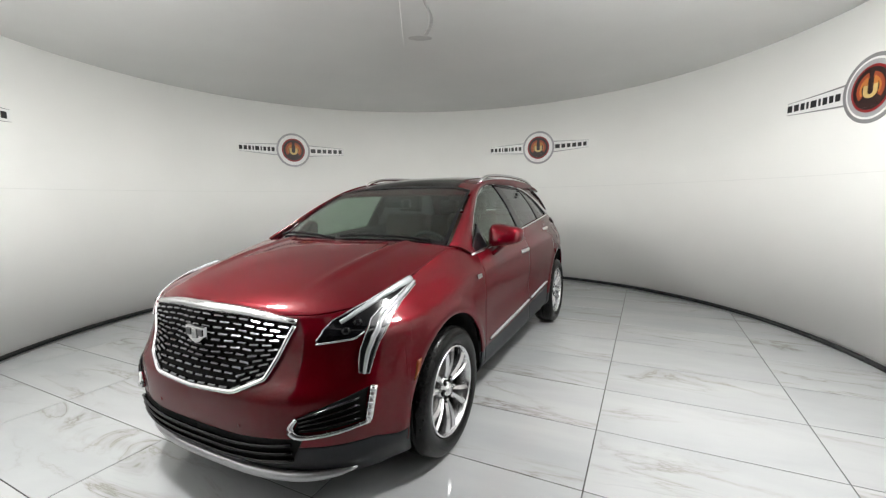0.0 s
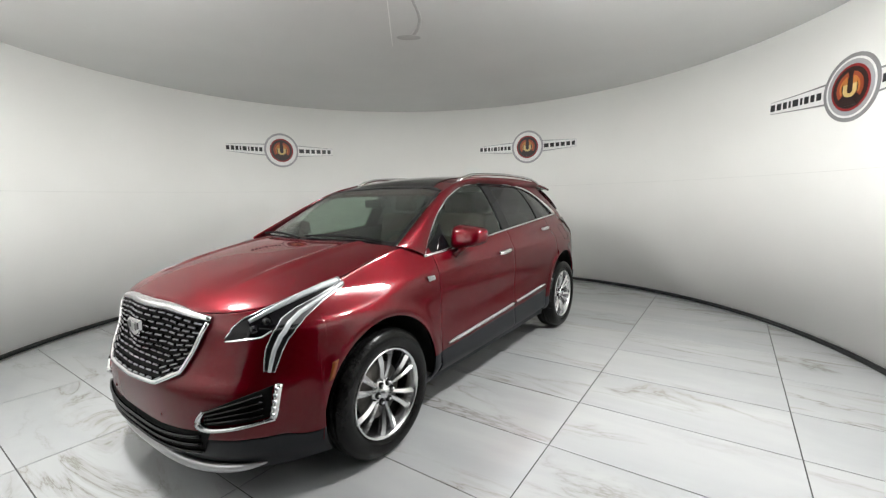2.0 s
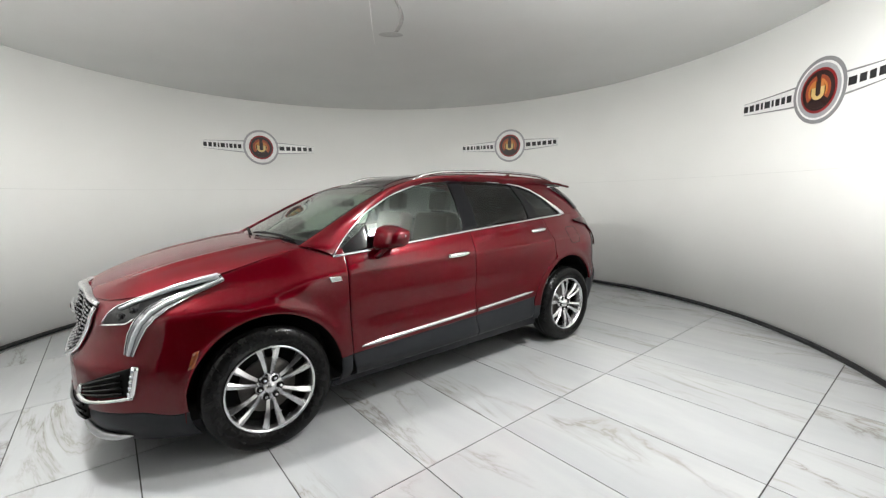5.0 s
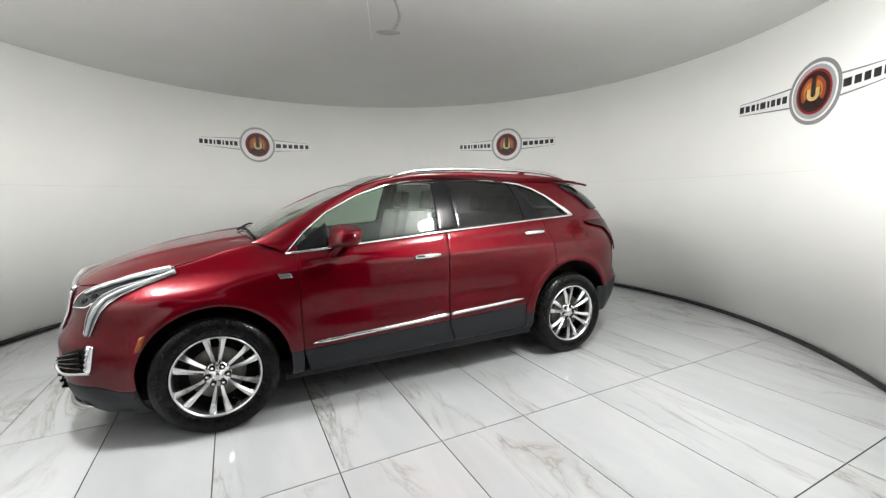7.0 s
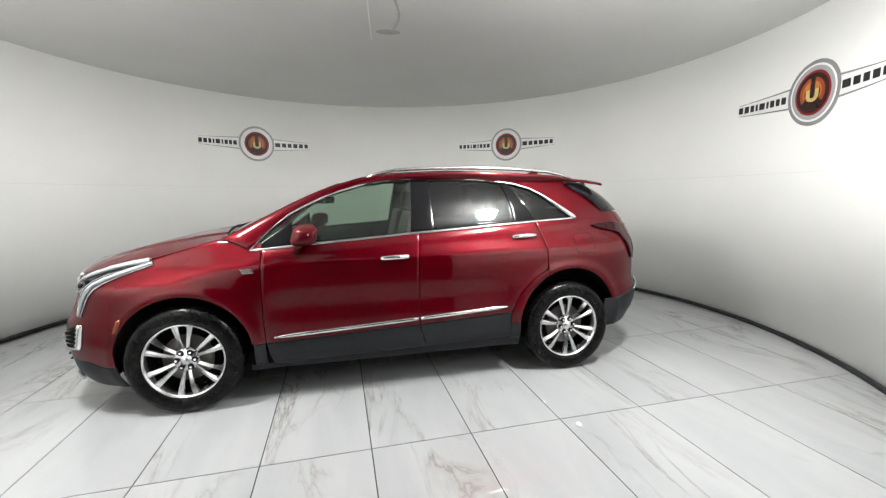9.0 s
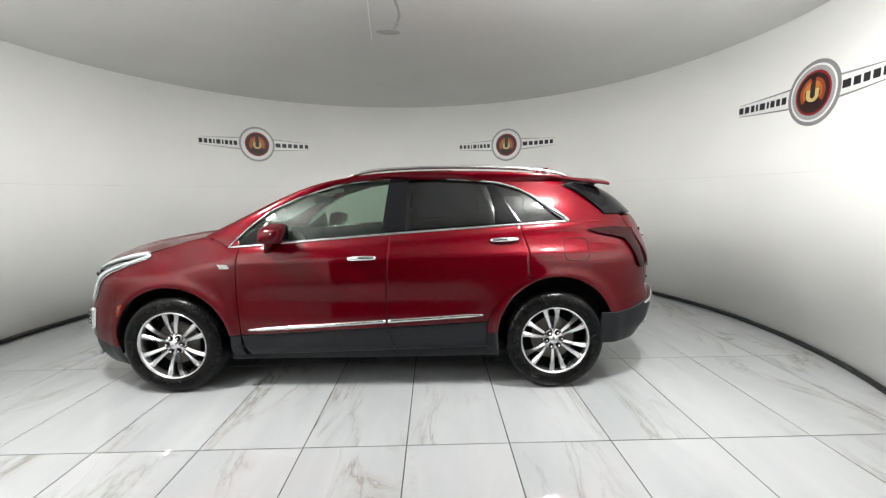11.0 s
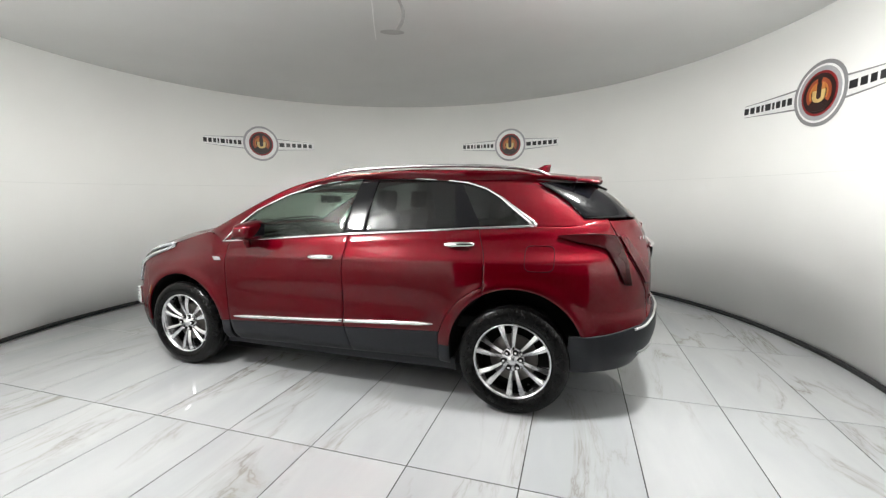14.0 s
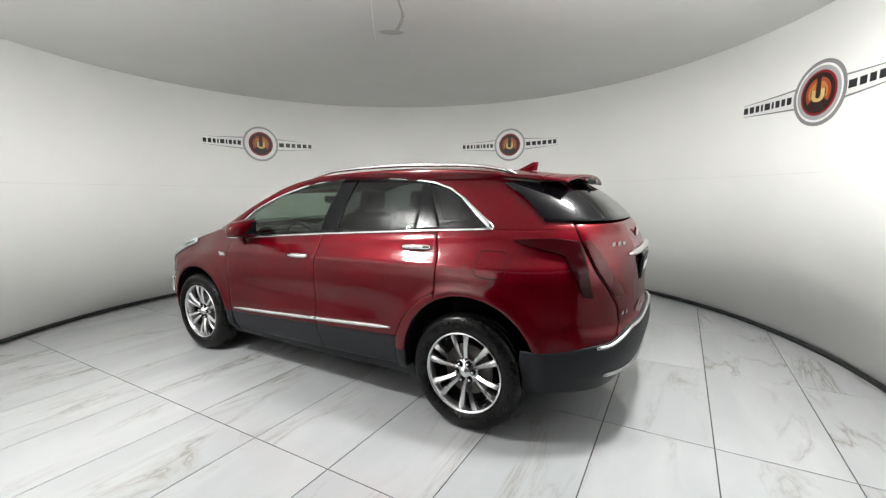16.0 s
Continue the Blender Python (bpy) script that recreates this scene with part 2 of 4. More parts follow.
def wall_ring(name, a0, a1, z0, z1, inner, outer, mat, n=160):
    verts, faces = [], []
    for i in range(n + 1):
        a = a0 + (a1 - a0) * i / n
        for off, z in ((inner, z0), (inner, z1), (outer, z1), (outer, z0)):
            verts.append(on_wall(a, z, off))
    for i in range(n):
        for k in range(4):
            p, q = i * 4 + k, i * 4 + (k + 1) % 4
            faces.append((p, q, q + 4, p + 4))
    faces += [(3, 2, 1, 0), tuple(n * 4 + k for k in range(4))]
    return new(name, mesh_of(name, verts, faces, mat))


def build_room():
    a0, a1 = -math.pi + DOOR_HALF, math.pi - DOOR_HALF
    tagged(wall_ring("wall_round", a0, a1, -0.05, ROOM_H, 0.0, -0.12, WALL), "smooth white curved studio wall round the turntable", "wall", kind="structure")
    tagged(wall_ring("wall_lintel", a1, 2 * math.pi + a0, 2.55, ROOM_H, 0.0, -0.12, WALL, 24), "white wall above the open doorway", "wall", kind="structure")
    tagged(wall_ring("baseboard", a0, a1, 0.006, 0.05, 0.012, -0.002, TRIM_BLACK), "black rubber strip along the wall's foot", "baseboard", kind="structure")
    tagged(wall_ring("trim_joint", a0, a1, 1.630, 1.6325, 0.0008, -0.002, JOINT), "thin joint between the wall's upper and lower sheets", "wall joint", kind="structure")
    # ceiling with a slack fabric
    bm = bmesh.new()
    bmesh.ops.create_circle(bm, cap_ends=True, segments=128, radius=ROOM_R + 0.12)
    low = bmesh.ops.extrude_face_region(bm, geom=bm.faces[:])
    bmesh.ops.translate(bm, vec=(0, 0, 0.08), verts=[v for v in low["geom"] if isinstance(v, bmesh.types.BMVert)])
    me = bpy.data.meshes.new("ceiling")
    bm.normal_update()
    bm.to_mesh(me)
    bm.free()
    me.materials.append(CEIL)
    ob = new("ceiling", me)
    ob.location = (ROOM_X, ROOM_Y, ROOM_H)
    tagged(ob, "plain grey-white stretched fabric ceiling", "ceiling", kind="structure")
    # the unseen vestibule behind the doorway, its missing light put into dark wall colour
    def slab(name, size, at, mat, label):
        o = part_bm(name, rounded_box(size, 0.004, 1), mat, None)
        o.location = at
        tagged(o, label, name.split("_")[0], kind="structure")
    slab("wall_back", (5.6, 0.1, 2.9), (0, -7.6, 1.4), SHOP_WALL, "plain dark wall of the unlit hall outside")
    slab("wall_left", (0.1, 3.9, 2.9), (-2.75, -5.66, 1.4), SHOP_WALL, "plain dark wall of the unlit hall outside")
    slab("wall_right", (0.1, 3.9, 2.9), (2.75, -5.66, 1.4), SHOP_WALL, "plain dark wall of the unlit hall outside")
    slab("ceiling_hall", (5.6, 4.6, 0.1), (0, -5.35, 2.90), SHOP_WALL, "plain dark ceiling of the unlit hall outside")
    slab("floor_hall", (5.6, 4.9, 0.08), (0, -5.2, -0.125), SHOP_FLOOR, "plain concrete floor of the hall outside")


def flat_on_wall(name, outline, depth, mat, parent, arc, zc, hole=None, step=0.04):
    """A flat cut-out laid on the curved wall: outline of (along, up) points."""
    bm = bmesh.new()
    vs = [bm.verts.new((x, 0, z)) for x, z in outline]
    f = bm.faces.new(vs)
    if hole:
        bm.faces.remove(f)
        hs = [bm.verts.new((x, 0, z)) for x, z in hole]
        n = len(vs)
        for i in range(n):
            bm.faces.new((vs[i], vs[(i + 1) % n], hs[(i + 1) % n], hs[i]))
    xs = [x for x, _ in outline]
    k = math.ceil(min(xs) / step) * step
    while k < max(xs):
        bmesh.ops.bisect_plane(bm, geom=bm.verts[:] + bm.edges[:] + bm.faces[:], plane_co=(k, 0, 0), plane_no=(1, 0, 0))
        k += step
    top = bmesh.ops.extrude_face_region(bm, geom=bm.faces[:])
    for v in top["geom"]:
        if isinstance(v, bmesh.types.BMVert):
            v.co.y = depth
    for v in bm.verts:
        v.co = on_wall(arc + v.co.x / ROOM_R, zc + v.co.z, v.co.y)
    bmesh.ops.recalc_face_normals(bm, faces=bm.faces[:])
    return part_bm(name, bm, mat, parent)


def ring_points(r, n=48, a0=0.0, a1=2 * math.pi, end=False):
    m = n if not end else n - 1
    return [(r * math.cos(a0 + (a1 - a0) * i / m), r * math.sin(a0 + (a1 - a0) * i / m)) for i in range(n)]


def wall_sign(arc, z, pale):
    root = new("wall_sign")
    tagged(root, "round red and black emblem sign with grey wings on white wall", "wall sign", "signs on the round wall")
    edge = PALE_PRINT if pale else GREY_PRINT
    flat_on_wall("outer_ring", ring_points(0.286), 0.006, edge, root, arc, z, ring_points(0.252))
    flat_on_wall("white_ring", ring_points(0.253), 0.008, WHITE_PRINT, root, arc, z, ring_points(0.232))
    flat_on_wall("inner_ring", ring_points(0.234), 0.010, WHITE_PRINT if pale else PALE_PRINT, root, arc, z, ring_points(0.192))
    flat_on_wall("disc", ring_points(0.196), 0.012, RED_PRINT, root, arc, z)
    flat_on_wall("dark_disc", ring_points(0.174), 0.015, DARK_PRINT, root, arc, z)
    # a glowing horseshoe, split on top, round a slim upright bow
    for a0, a1 in ((-38, 78), (102, 218)):
        shoe = ring_points(0.136, 20, radians(a0), radians(a1), True) + ring_points(0.088, 20, radians(a1), radians(a0), True)
        flat_on_wall("orange_arc", shoe, 0.018, ORANGE_PRINT, root, arc, z)
        lit = ring_points(0.104, 20, radians(a0 + 8), radians(a1 - 8), True) + ring_points(0.086, 20, radians(a1 - 8), radians(a0 + 8), True)
        flat_on_wall("amber_arc", lit, 0.0195, AMBER_PRINT, root, arc, z)
    for top, low, ink in ((0.078, 0.030, AMBER_PRINT), (0.030, -0.022, YELLOW_PRINT)):
        for s in (-1, 1):
            flat_on_wall("bow_arm", [(s * 0.068, top), (s * 0.068, low), (s * 0.030, low), (s * 0.030, top)], 0.021, ink, root, arc, z)
    bow = [(0.068 * math.cos(a), -0.022 + 0.056 * math.sin(a)) for a in np.linspace(math.pi, 2 * math.pi, 14)]
    bow += [(0.030 * math.cos(a), -0.022 + 0.026 * math.sin(a)) for a in np.linspace(2 * math.pi, math.pi, 10)]
    flat_on_wall("yellow_bow", bow, 0.021, YELLOW_PRINT, root, arc, z)
    flat_on_wall("dark_foot", [(-0.045, -0.095), (0.045, -0.095), (0.085, -0.150), (-0.085, -0.150)], 0.019, DARK_PRINT, root, arc, z)
    for s in (-1, 1):
        for up in (-1, 1):
            q = [(s * 0.268, up * 0.098), (s * 0.885, up * 0.060), (s * 0.885, up * 0.056), (s * 0.272, up * 0.082)]
            flat_on_wall("wing_line", q, 0.004, edge, root, arc, z)
        panel = [(s * 0.262, 0.084), (s * 0.885, 0.056), (s * 0.885, -0.056), (s * 0.262, -0.084)]
        flat_on_wall("wing_panel", panel, 0.002, WHITE_PRINT, root, arc, z)
    # plain bars where the lettering stands
    for x0, x1, widths in ((-0.885, -0.292, (1.1, 1.1, 0.9, 0.5, 1.35, 0.5, 1.0, 0.9, 1.1)), (0.300, 0.880, (1.35, 1.1, 1.0, 1.1, 1.05, 0.9))):
        gap = 0.5
        unit = (x1 - x0) / (sum(widths) + gap * len(widths))
        x = x0
        for w in widths:
            a, b = x, x + w * unit
            flat_on_wall("letter_bar", [(a, 0.033), (b, 0.033), (b, -0.033), (a, -0.033)], 0.005, INK, root, arc, z)
            x = b + gap * unit


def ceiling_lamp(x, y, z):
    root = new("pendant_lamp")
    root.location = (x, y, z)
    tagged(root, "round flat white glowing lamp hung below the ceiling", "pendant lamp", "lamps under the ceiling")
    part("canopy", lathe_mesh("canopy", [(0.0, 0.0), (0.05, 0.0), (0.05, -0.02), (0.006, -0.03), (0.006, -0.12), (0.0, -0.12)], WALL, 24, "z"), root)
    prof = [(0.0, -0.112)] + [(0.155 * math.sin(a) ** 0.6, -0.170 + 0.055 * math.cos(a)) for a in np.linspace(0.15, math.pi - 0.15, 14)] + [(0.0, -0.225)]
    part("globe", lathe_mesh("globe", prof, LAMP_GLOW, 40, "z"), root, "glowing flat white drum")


def ceiling_mark():
    """The old fixing point, a slack crease and a hanging wire in the middle of the ceiling."""
    root = new("ceiling_mark")
    root.location = (0.03, 0.36, ROOM_H)
    tagged(root, "faint dusty ring mark on the ceiling fabric", "mark")
    smear = part("smear", lathe_mesh("smear", [(0.0, -0.005), (0.06, -0.005), (0.10, -0.003), (0.13, 0.001)], STAIN, 40, "z"), root)
    smear.matrix_basis = Matrix.Translation((0.04, 0.0, 0)) @ Matrix.Diagonal((1.0, 0.55, 1.0, 1.0))
    pts = [(0.09 + 0.05 * math.sin(k * 0.5), -0.08 - 0.10 * k, 0.0) for k in range(10)]
    tube("crease", pts, lambda u: 0.022 * (1 - u * 0.6), STAIN, root, 6, flat=0.16)
    tube("wire", [(-0.13, 0.22, -0.004), (-0.135, -0.2, -0.012), (-0.14, -0.9, -0.006), (-0.14, -1.2, -0.002)], 0.0035, WHITE_PRINT, root, 6)


# ---- the turntable floor ----
TILE_L, TILE_W, TILE_X, TILE_Y, TILE_LEAN = 0.608, 1.213, 1.459, 1.671, 0.80


def turntable():
    root = new("turntable_floor", lathe_mesh("turntable_floor", [(0.0, -0.003), (ROOM_R - 0.012, -0.003), (ROOM_R - 0.012, -0.06), (0.0, -0.06)], GROUT, 128, "z"))
    tagged(root, "round turning floor of polished white marble tiles with grey veins", "floor", kind="structure")
    gap, rim = 0.0034, ROOM_R - 0.022
    lean = Matrix.Rotation(radians(TILE_LEAN), 2)
    whole = None
    ring = [Vector((rim * math.cos(2 * math.pi * i / 120), rim * math.sin(2 * math.pi * i / 120))) for i in range(120)]
    for i in range(-8, 10):
        for j in range(-5, 5):
            quad = []
            for du, dv in ((gap, gap), (TILE_L - gap, gap), (TILE_L - gap, TILE_W - gap), (gap, TILE_W - gap)):
                p = lean @ Vector((-i * TILE_L + du, j * TILE_W + dv))
                quad.append(p + Vector((TILE_X - AXIS_X, TILE_Y - AXIS_Y)))
            if min(p.length for p in quad) > rim + 0.6:
                continue
            inside = all(p.length < rim for p in quad)
            poly = quad
            if not inside:
                for k in range(120):
                    a, b = ring[k], ring[(k + 1) % 120]
                    if not poly:
                        break
                    side = lambda p: (b - a).x * (p - a).y - (b - a).y * (p - a).x
                    out = []
                    for m in range(len(poly)):
                        p, q = poly[m], poly[(m + 1) % len(poly)]
                        sp, sq = side(p), side(q)
                        if sp >= 0:
                            out.append(p)
                        if sp * sq < 0:
                            out.append(p + (q - p) * (sp / (sp - sq)))
                    poly = out
                if len(poly) < 3:
                    continue
            mid = sum(quad, Vector((0, 0))) / 4
            turn = Matrix.Rotation(-radians(TILE_LEAN), 2)
            if inside and whole:
                me = whole
            else:
                loc = [turn @ (p - mid) for p in poly]
                n = len(loc)
                verts = [(p.x, p.y, 0.0) for p in loc] + [(p.x, p.y, -0.004) for p in loc]
                faces = [tuple(range(n))] + [(a, a + n, (a + 1) % n + n, (a + 1) % n) for a in range(n)]
                me = mesh_of("tile", verts, faces, TILE, False)
                if inside:
                    whole = me
            ob = part("tile", me, root)
            ob.matrix_basis = Matrix.Translation((mid.x, mid.y, 0)) @ Matrix.Rotation(radians(TILE_LEAN), 4, "Z")
    return root


build_room()
for number, angle in enumerate((-98.5, -32.2, 33.7, 100.6)):
    wall_sign(radians(angle), 2.335, number in (1, 2))
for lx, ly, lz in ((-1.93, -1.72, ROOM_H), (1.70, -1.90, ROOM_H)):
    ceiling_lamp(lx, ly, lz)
ceiling_mark()
FLOOR = turntable()


import functools

# ---- the car, in its own space: x forwards, y to its left ----
CAR = new("car")
tagged(CAR, "deep red sport utility vehicle with chrome trim on the turntable", "car")
CAR.scale = (1.0, 0.987, 1.0)
FW, RW, HUB_Z = 1.4285, -1.4285, 0.370
ARCHES = ((1.422, 0.38, 0.434), (-1.440, 0.415, 0.443))
ARCH_F, ARCH_R = 0.432, 0.452
WIDTH = [(0.15, 0.875), (0.22, 0.905), (0.32, 0.930), (0.45, 0.941), (0.60, 0.947), (0.80, 0.950), (0.92, 0.946), (1.00, 0.936), (1.05, 0.920),
         (1.10, 0.893), (1.17, 0.855), (1.26, 0.808), (1.40, 0.728), (1.53, 0.632), (1.60, 0.575), (1.70, 0.48)]
NOSE = [(0.15, 0.72), (0.24, 0.795), (0.32, 0.825), (0.48, 0.840), (0.60, 0.836), (0.70, 0.785), (0.80, 0.744), (0.95, 0.718), (1.02, 0.70), (1.2, 0.60)]
TAIL = [(0.15, 0.96), (0.30, 1.03), (0.38, 1.08), (0.46, 1.135), (0.58, 1.160), (0.66, 1.155), (0.72, 1.125), (0.90, 1.120), (1.05, 1.110), (1.20, 1.065), (1.30, 1.00), (1.5, 0.80)]
SINK = [(0.0, 0.0), (0.70, 0.0), (0.98, 0.045), (1.18, 0.08), (1.60, 0.22), (2.0, 0.27), (2.4, 0.29)]
X_F, X_R = 1.5, -1.2


def smooth01(t):
    t = min(max(t, 0.0), 1.0)
    return t * t * (3 - 2 * t)


@functools.lru_cache(maxsize=None)
def width(x, z):
    """The half width of the flank before the corners round off."""
    zz = z + eased(SINK, x) * smooth01((z - 0.72) / 0.30)
    w = eased(WIDTH, zz)
    w += 0.008 - 0.020 * (min(max(x, -1.7), 1.6) / 1.5) ** 2
    # the upper body draws in towards the tail, under a soft ledge below the windows
    w -= 0.016 * (min(max(0.3 - x, 0.0), 2.0) / 1.5) ** 2 * smooth01((z - 0.95) / 0.15)
    w += 0.0055 * math.exp(-((z - (1.118 + 0.0646 * (0.63 - x) - 0.045)) / 0.026) ** 2) * smooth01((1.05 - x) / 0.3) * smooth01((x + 1.75) / 0.3)
    # a crease along the shoulder and a hollow above the sill
    w += 0.006 * math.exp(-((z - (0.985 + 0.035 * (0.9 - x) / 1.8)) / 0.022) ** 2) * smooth01((1.3 - x) / 0.5)
    w -= 0.012 * math.exp(-((z - 0.70) / 0.10) ** 2) * smooth01((1.0 - x) / 0.3) * smooth01((x + 1.0) / 0.3)
    for cx, cz, r in ARCHES:
        d = math.hypot(x - cx, z - cz) - r
        if z < 1.0:
            w += 0.016 * math.exp(-((d - 0.02) / 0.05) ** 2) * smooth01((1.0 - z) / 0.15)
    return w


def flank(x, z):
    w = width(x, z)
    if x > X_F:
        k = min((x - X_F) / eased(NOSE, z), 1.0)
        return w * max(1 - k ** 3, 0.0) ** (1 / 3)
    if x < X_R:
        k = min((X_R - x) / eased(TAIL, z), 1.0)
        return w * max(1 - k ** 3.5, 0.0) ** (1 / 3.5)
    return w


def front(th, z, off=0.0):
    """Round the nose: th 0 in the middle, 90 degrees where the flank begins."""
    c, s = max(math.cos(radians(th)), 0.0) ** (2 / 3), max(math.sin(radians(th)), 0.0) ** (2 / 3)
    x = X_F + eased(NOSE, z) * c
    return Vector((x + off, width(x, z) * s, z))


@functools.lru_cache(maxsize=None)
def front_y(y, z, off=0.0):
    """The nose at the side distance y."""
    a = abs(y)
    x = X_F + 0.5
    for _ in range(8):
        k = min(a / width(x, z), 1.0)
        x = X_F + eased(NOSE, z) * max(1 - k ** 3, 0.0) ** (1 / 3)
    return Vector((x + off, y, z))


@functools.lru_cache(maxsize=None)
def rear_y(y, z, off=0.0):
    a = abs(y)
    x = X_R - 0.7
    for _ in range(8):
        k = min(a / width(x, z), 1.0)
        x = X_R - eased(TAIL, z) * max(1 - k ** 3.5, 0.0) ** (1 / 3.5)
    return Vector((x - off, y, z))


# lines of the side view
BELT = [(-1.56, 1.250), (-1.18, 1.232), (-0.21, 1.176), (0.63, 1.118), (0.98, 1.092), (1.0, 1.09)]
HOOD_EDGE = [(0.85, 1.135), (0.98, 1.150), (1.18, 1.162), (1.30, 1.140), (1.45, 1.098), (1.60, 1.055), (1.80, 1.010), (2.00, 0.975), (2.17, 0.955), (2.30, 0.955)]
DLO_TOP = [(-1.555, 1.255), (-1.44, 1.338), (-1.31, 1.437), (-1.192, 1.503), (-1.053, 1.546), (-0.877, 1.570), (-0.587, 1.590), (-0.253, 1.595),
           (-0.064, 1.585), (0.163, 1.557), (0.457, 1.470), (0.701, 1.352), (0.859, 1.228), (0.985, 1.100)]


GATE_SEAM = [(0.50, -2.258), (0.709, -2.261), (0.824, -2.251), (0.927, -2.210), (1.099, -2.107), (1.295, -1.998)]


def clad_top(x):
    return 0.451 + 0.0433 * (0.882 - x)


def arch_low(x, low, arch):
    cx, cz, r = arch
    d = abs(x - cx)
    return max(low, cz + math.sqrt(max(r * r - d * d, 0.0))) if d < r else low


def panel(name, left, right, low, top, nu, nv, mat, depth=0.012, label="", shift=0.0, surf=None):
    """A flank panel between the curves left(z), right(z), low(x) and top(x)."""
    def fn(u, v):
        z = 0.7
        x = 0.0
        for _ in range(7):
            x = left(z) + (right(z) - left(z)) * u
            z = low(x) + (top(x) - low(x)) * v
        y = (surf or flank)(x, z) + shift
        return x, y, z
    return both(name, fn, nu, nv, mat, CAR, depth, 0.0015, label, flip=True)


def columns(name, xs, low, top, nv, slide):
    """A flank panel from upright columns at xs, between low(x) and top(x); slide(x, z) bends its end columns."""
    def fn(u, v):
        x = float(xs[round(u * (len(xs) - 1))])
        z = low(x) + (top(x) - low(x)) * v
        x = slide(x, z)
        return x, flank(x, z), z
    return both(name, fn, len(xs) - 1, nv, RED, CAR, 0.012, 0.0015, flip=True)


GAP = 0.0028
seam_f = lambda z: 0.905 + 0.012 * math.sin((z - 0.4) * 4) - 0.03 * smooth01((0.45 - z) / 0.2)
seam_m = lambda z: -0.180 - 0.02 * smooth01((z - 0.9) / 0.3) - 0.045 * smooth01((0.50 - z) / 0.18)


def seam_r(z):
    r = ARCH_R + 0.075
    d = z - HUB_Z
    if z > 0.98:
        return -1.232 + 0.05 * smooth01((z - 1.02) / 0.22)
    arc = RW + math.sqrt(max(r * r - d * d, 0.0))
    return max(-1.232, min(arc, RW + r * 0.97)) if d > 0 else RW + r * 0.97


def side_panels():
    belt = lambda x: line(BELT, x)
    both_low = lambda x: clad_top(x)
    panel("front_door", lambda z: seam_m(z) + GAP, lambda z: seam_f(z) - GAP, both_low, belt, 44, 30, RED)
    panel("rear_door", lambda z: seam_r(z) + GAP, lambda z: seam_m(z) - GAP, both_low, belt, 44, 34, RED)
    # lower door cladding, dark plastic
    dark = lambda x: 0.272 + 0.028 * (0.957 - x)
    tuck = lambda x, z: flank(x, z) - 0.004 - 0.05 * smooth01((0.36 - z) / 0.12)
    panel("front_door_cladding", lambda z: seam_m(z) + GAP, lambda z: seam_f(z) - GAP, dark, lambda x: clad_top(x) - 0.004, 30, 10, CLAD, surf=tuck)
    panel("rear_door_cladding", lambda z: seam_r(z) + GAP, lambda z: seam_m(z) - GAP, dark, lambda x: clad_top(x) - 0.004, 30, 10, CLAD, surf=tuck)
    def heel(u, v):
        x, z = -1.000 + 0.080 * u, 0.300 + 0.145 * v
        return x, tuck(x, z), z
    def toe(u, v):
        x, z = 0.912 + 0.076 * u, 0.275 + 0.170 * v
        return x, tuck(x, z), z
    both("front_sill_end", toe, 4, 6, CLAD, CAR, 0.012, 0.003, flip=True)
    both("rear_sill_end", heel, 4, 6, CLAD, CAR, 0.012, 0.003, flip=True)
    panel("sill", lambda z: -1.02, lambda z: 1.03, lambda x: 0.225, lambda x: dark(x) - 0.004, 30, 4, CLAD, surf=lambda x, z: flank(x, z) - 0.07)
    # front wing with its wheel arch
    cx, cz, r = ARCHES[0]
    xs = list(np.linspace(0.905, cx - r - 0.0002, 12)) + [cx - r * math.cos(math.pi * k / 60) for k in range(1, 60)] + [cx + r + 0.0002, 1.860]
    columns("front_wing", xs, lambda x: arch_low(x, 0.30 if x > 1.2 else clad_top(x), ARCHES[0]), lambda x: eased(HOOD_EDGE, x) - 0.003, 26,
            lambda x, z: x + (seam_f(z) + GAP - 0.905) * smooth01((0.985 - x) / 0.08))
    # rear quarter: behind the door, and the ring between the door and the wheel arch
    cx, cz, r = ARCHES[1]
    a0 = math.acos((-1.232 - cx) / r)
    xs = [-1.232 - GAP] + [cx + r * math.cos(a0 + (math.pi - a0) * k / 50) for k in range(1, 50)] + [cx - r - 0.0002] + list(np.linspace(cx - r - 0.02, -2.262, 24))
    columns("rear_quarter", xs[::-1], lambda x: arch_low(x, 0.56, ARCHES[1]), lambda x: 1.2495 + 0.035 * smooth01((-1.75 - x) / 0.25), 34,
            lambda x, z: (-1.9 + (x + 1.9) * (line(GATE_SEAM, z) + GAP + 1.9) / (-0.362)) if x < -1.9 else x + (seam_r(max(z, 0.98)) + 1.232) * smooth01((x + 1.45) / 0.2))

    def ring(u, v):
        a = radians(3.0) + (a0 - radians(3.0)) * u
        inner = Vector((cx + r * math.cos(a), cz + r * math.sin(a)))
        zo = 0.440 + (0.905 - 0.440) * u
        outer = Vector((seam_r(zo) - GAP, zo))
        p = inner.lerp(outer, v)
        return p.x, flank(p.x, p.y), p.y
    both("rear_arch_flange", ring, 40, 5, RED, CAR, 0.012, 0.003, flip=False)
    gate = [(1.20, -2.055), (1.302, -1.995), (1.40, -1.80), (1.54, -1.53), (1.56, -1.56), (1.60, -1.72)]
    rear_dlo = [(1.255, -1.555), (1.338, -1.44), (1.437, -1.31), (1.503, -1.192), (1.546, -1.053), (1.570, -0.877)]

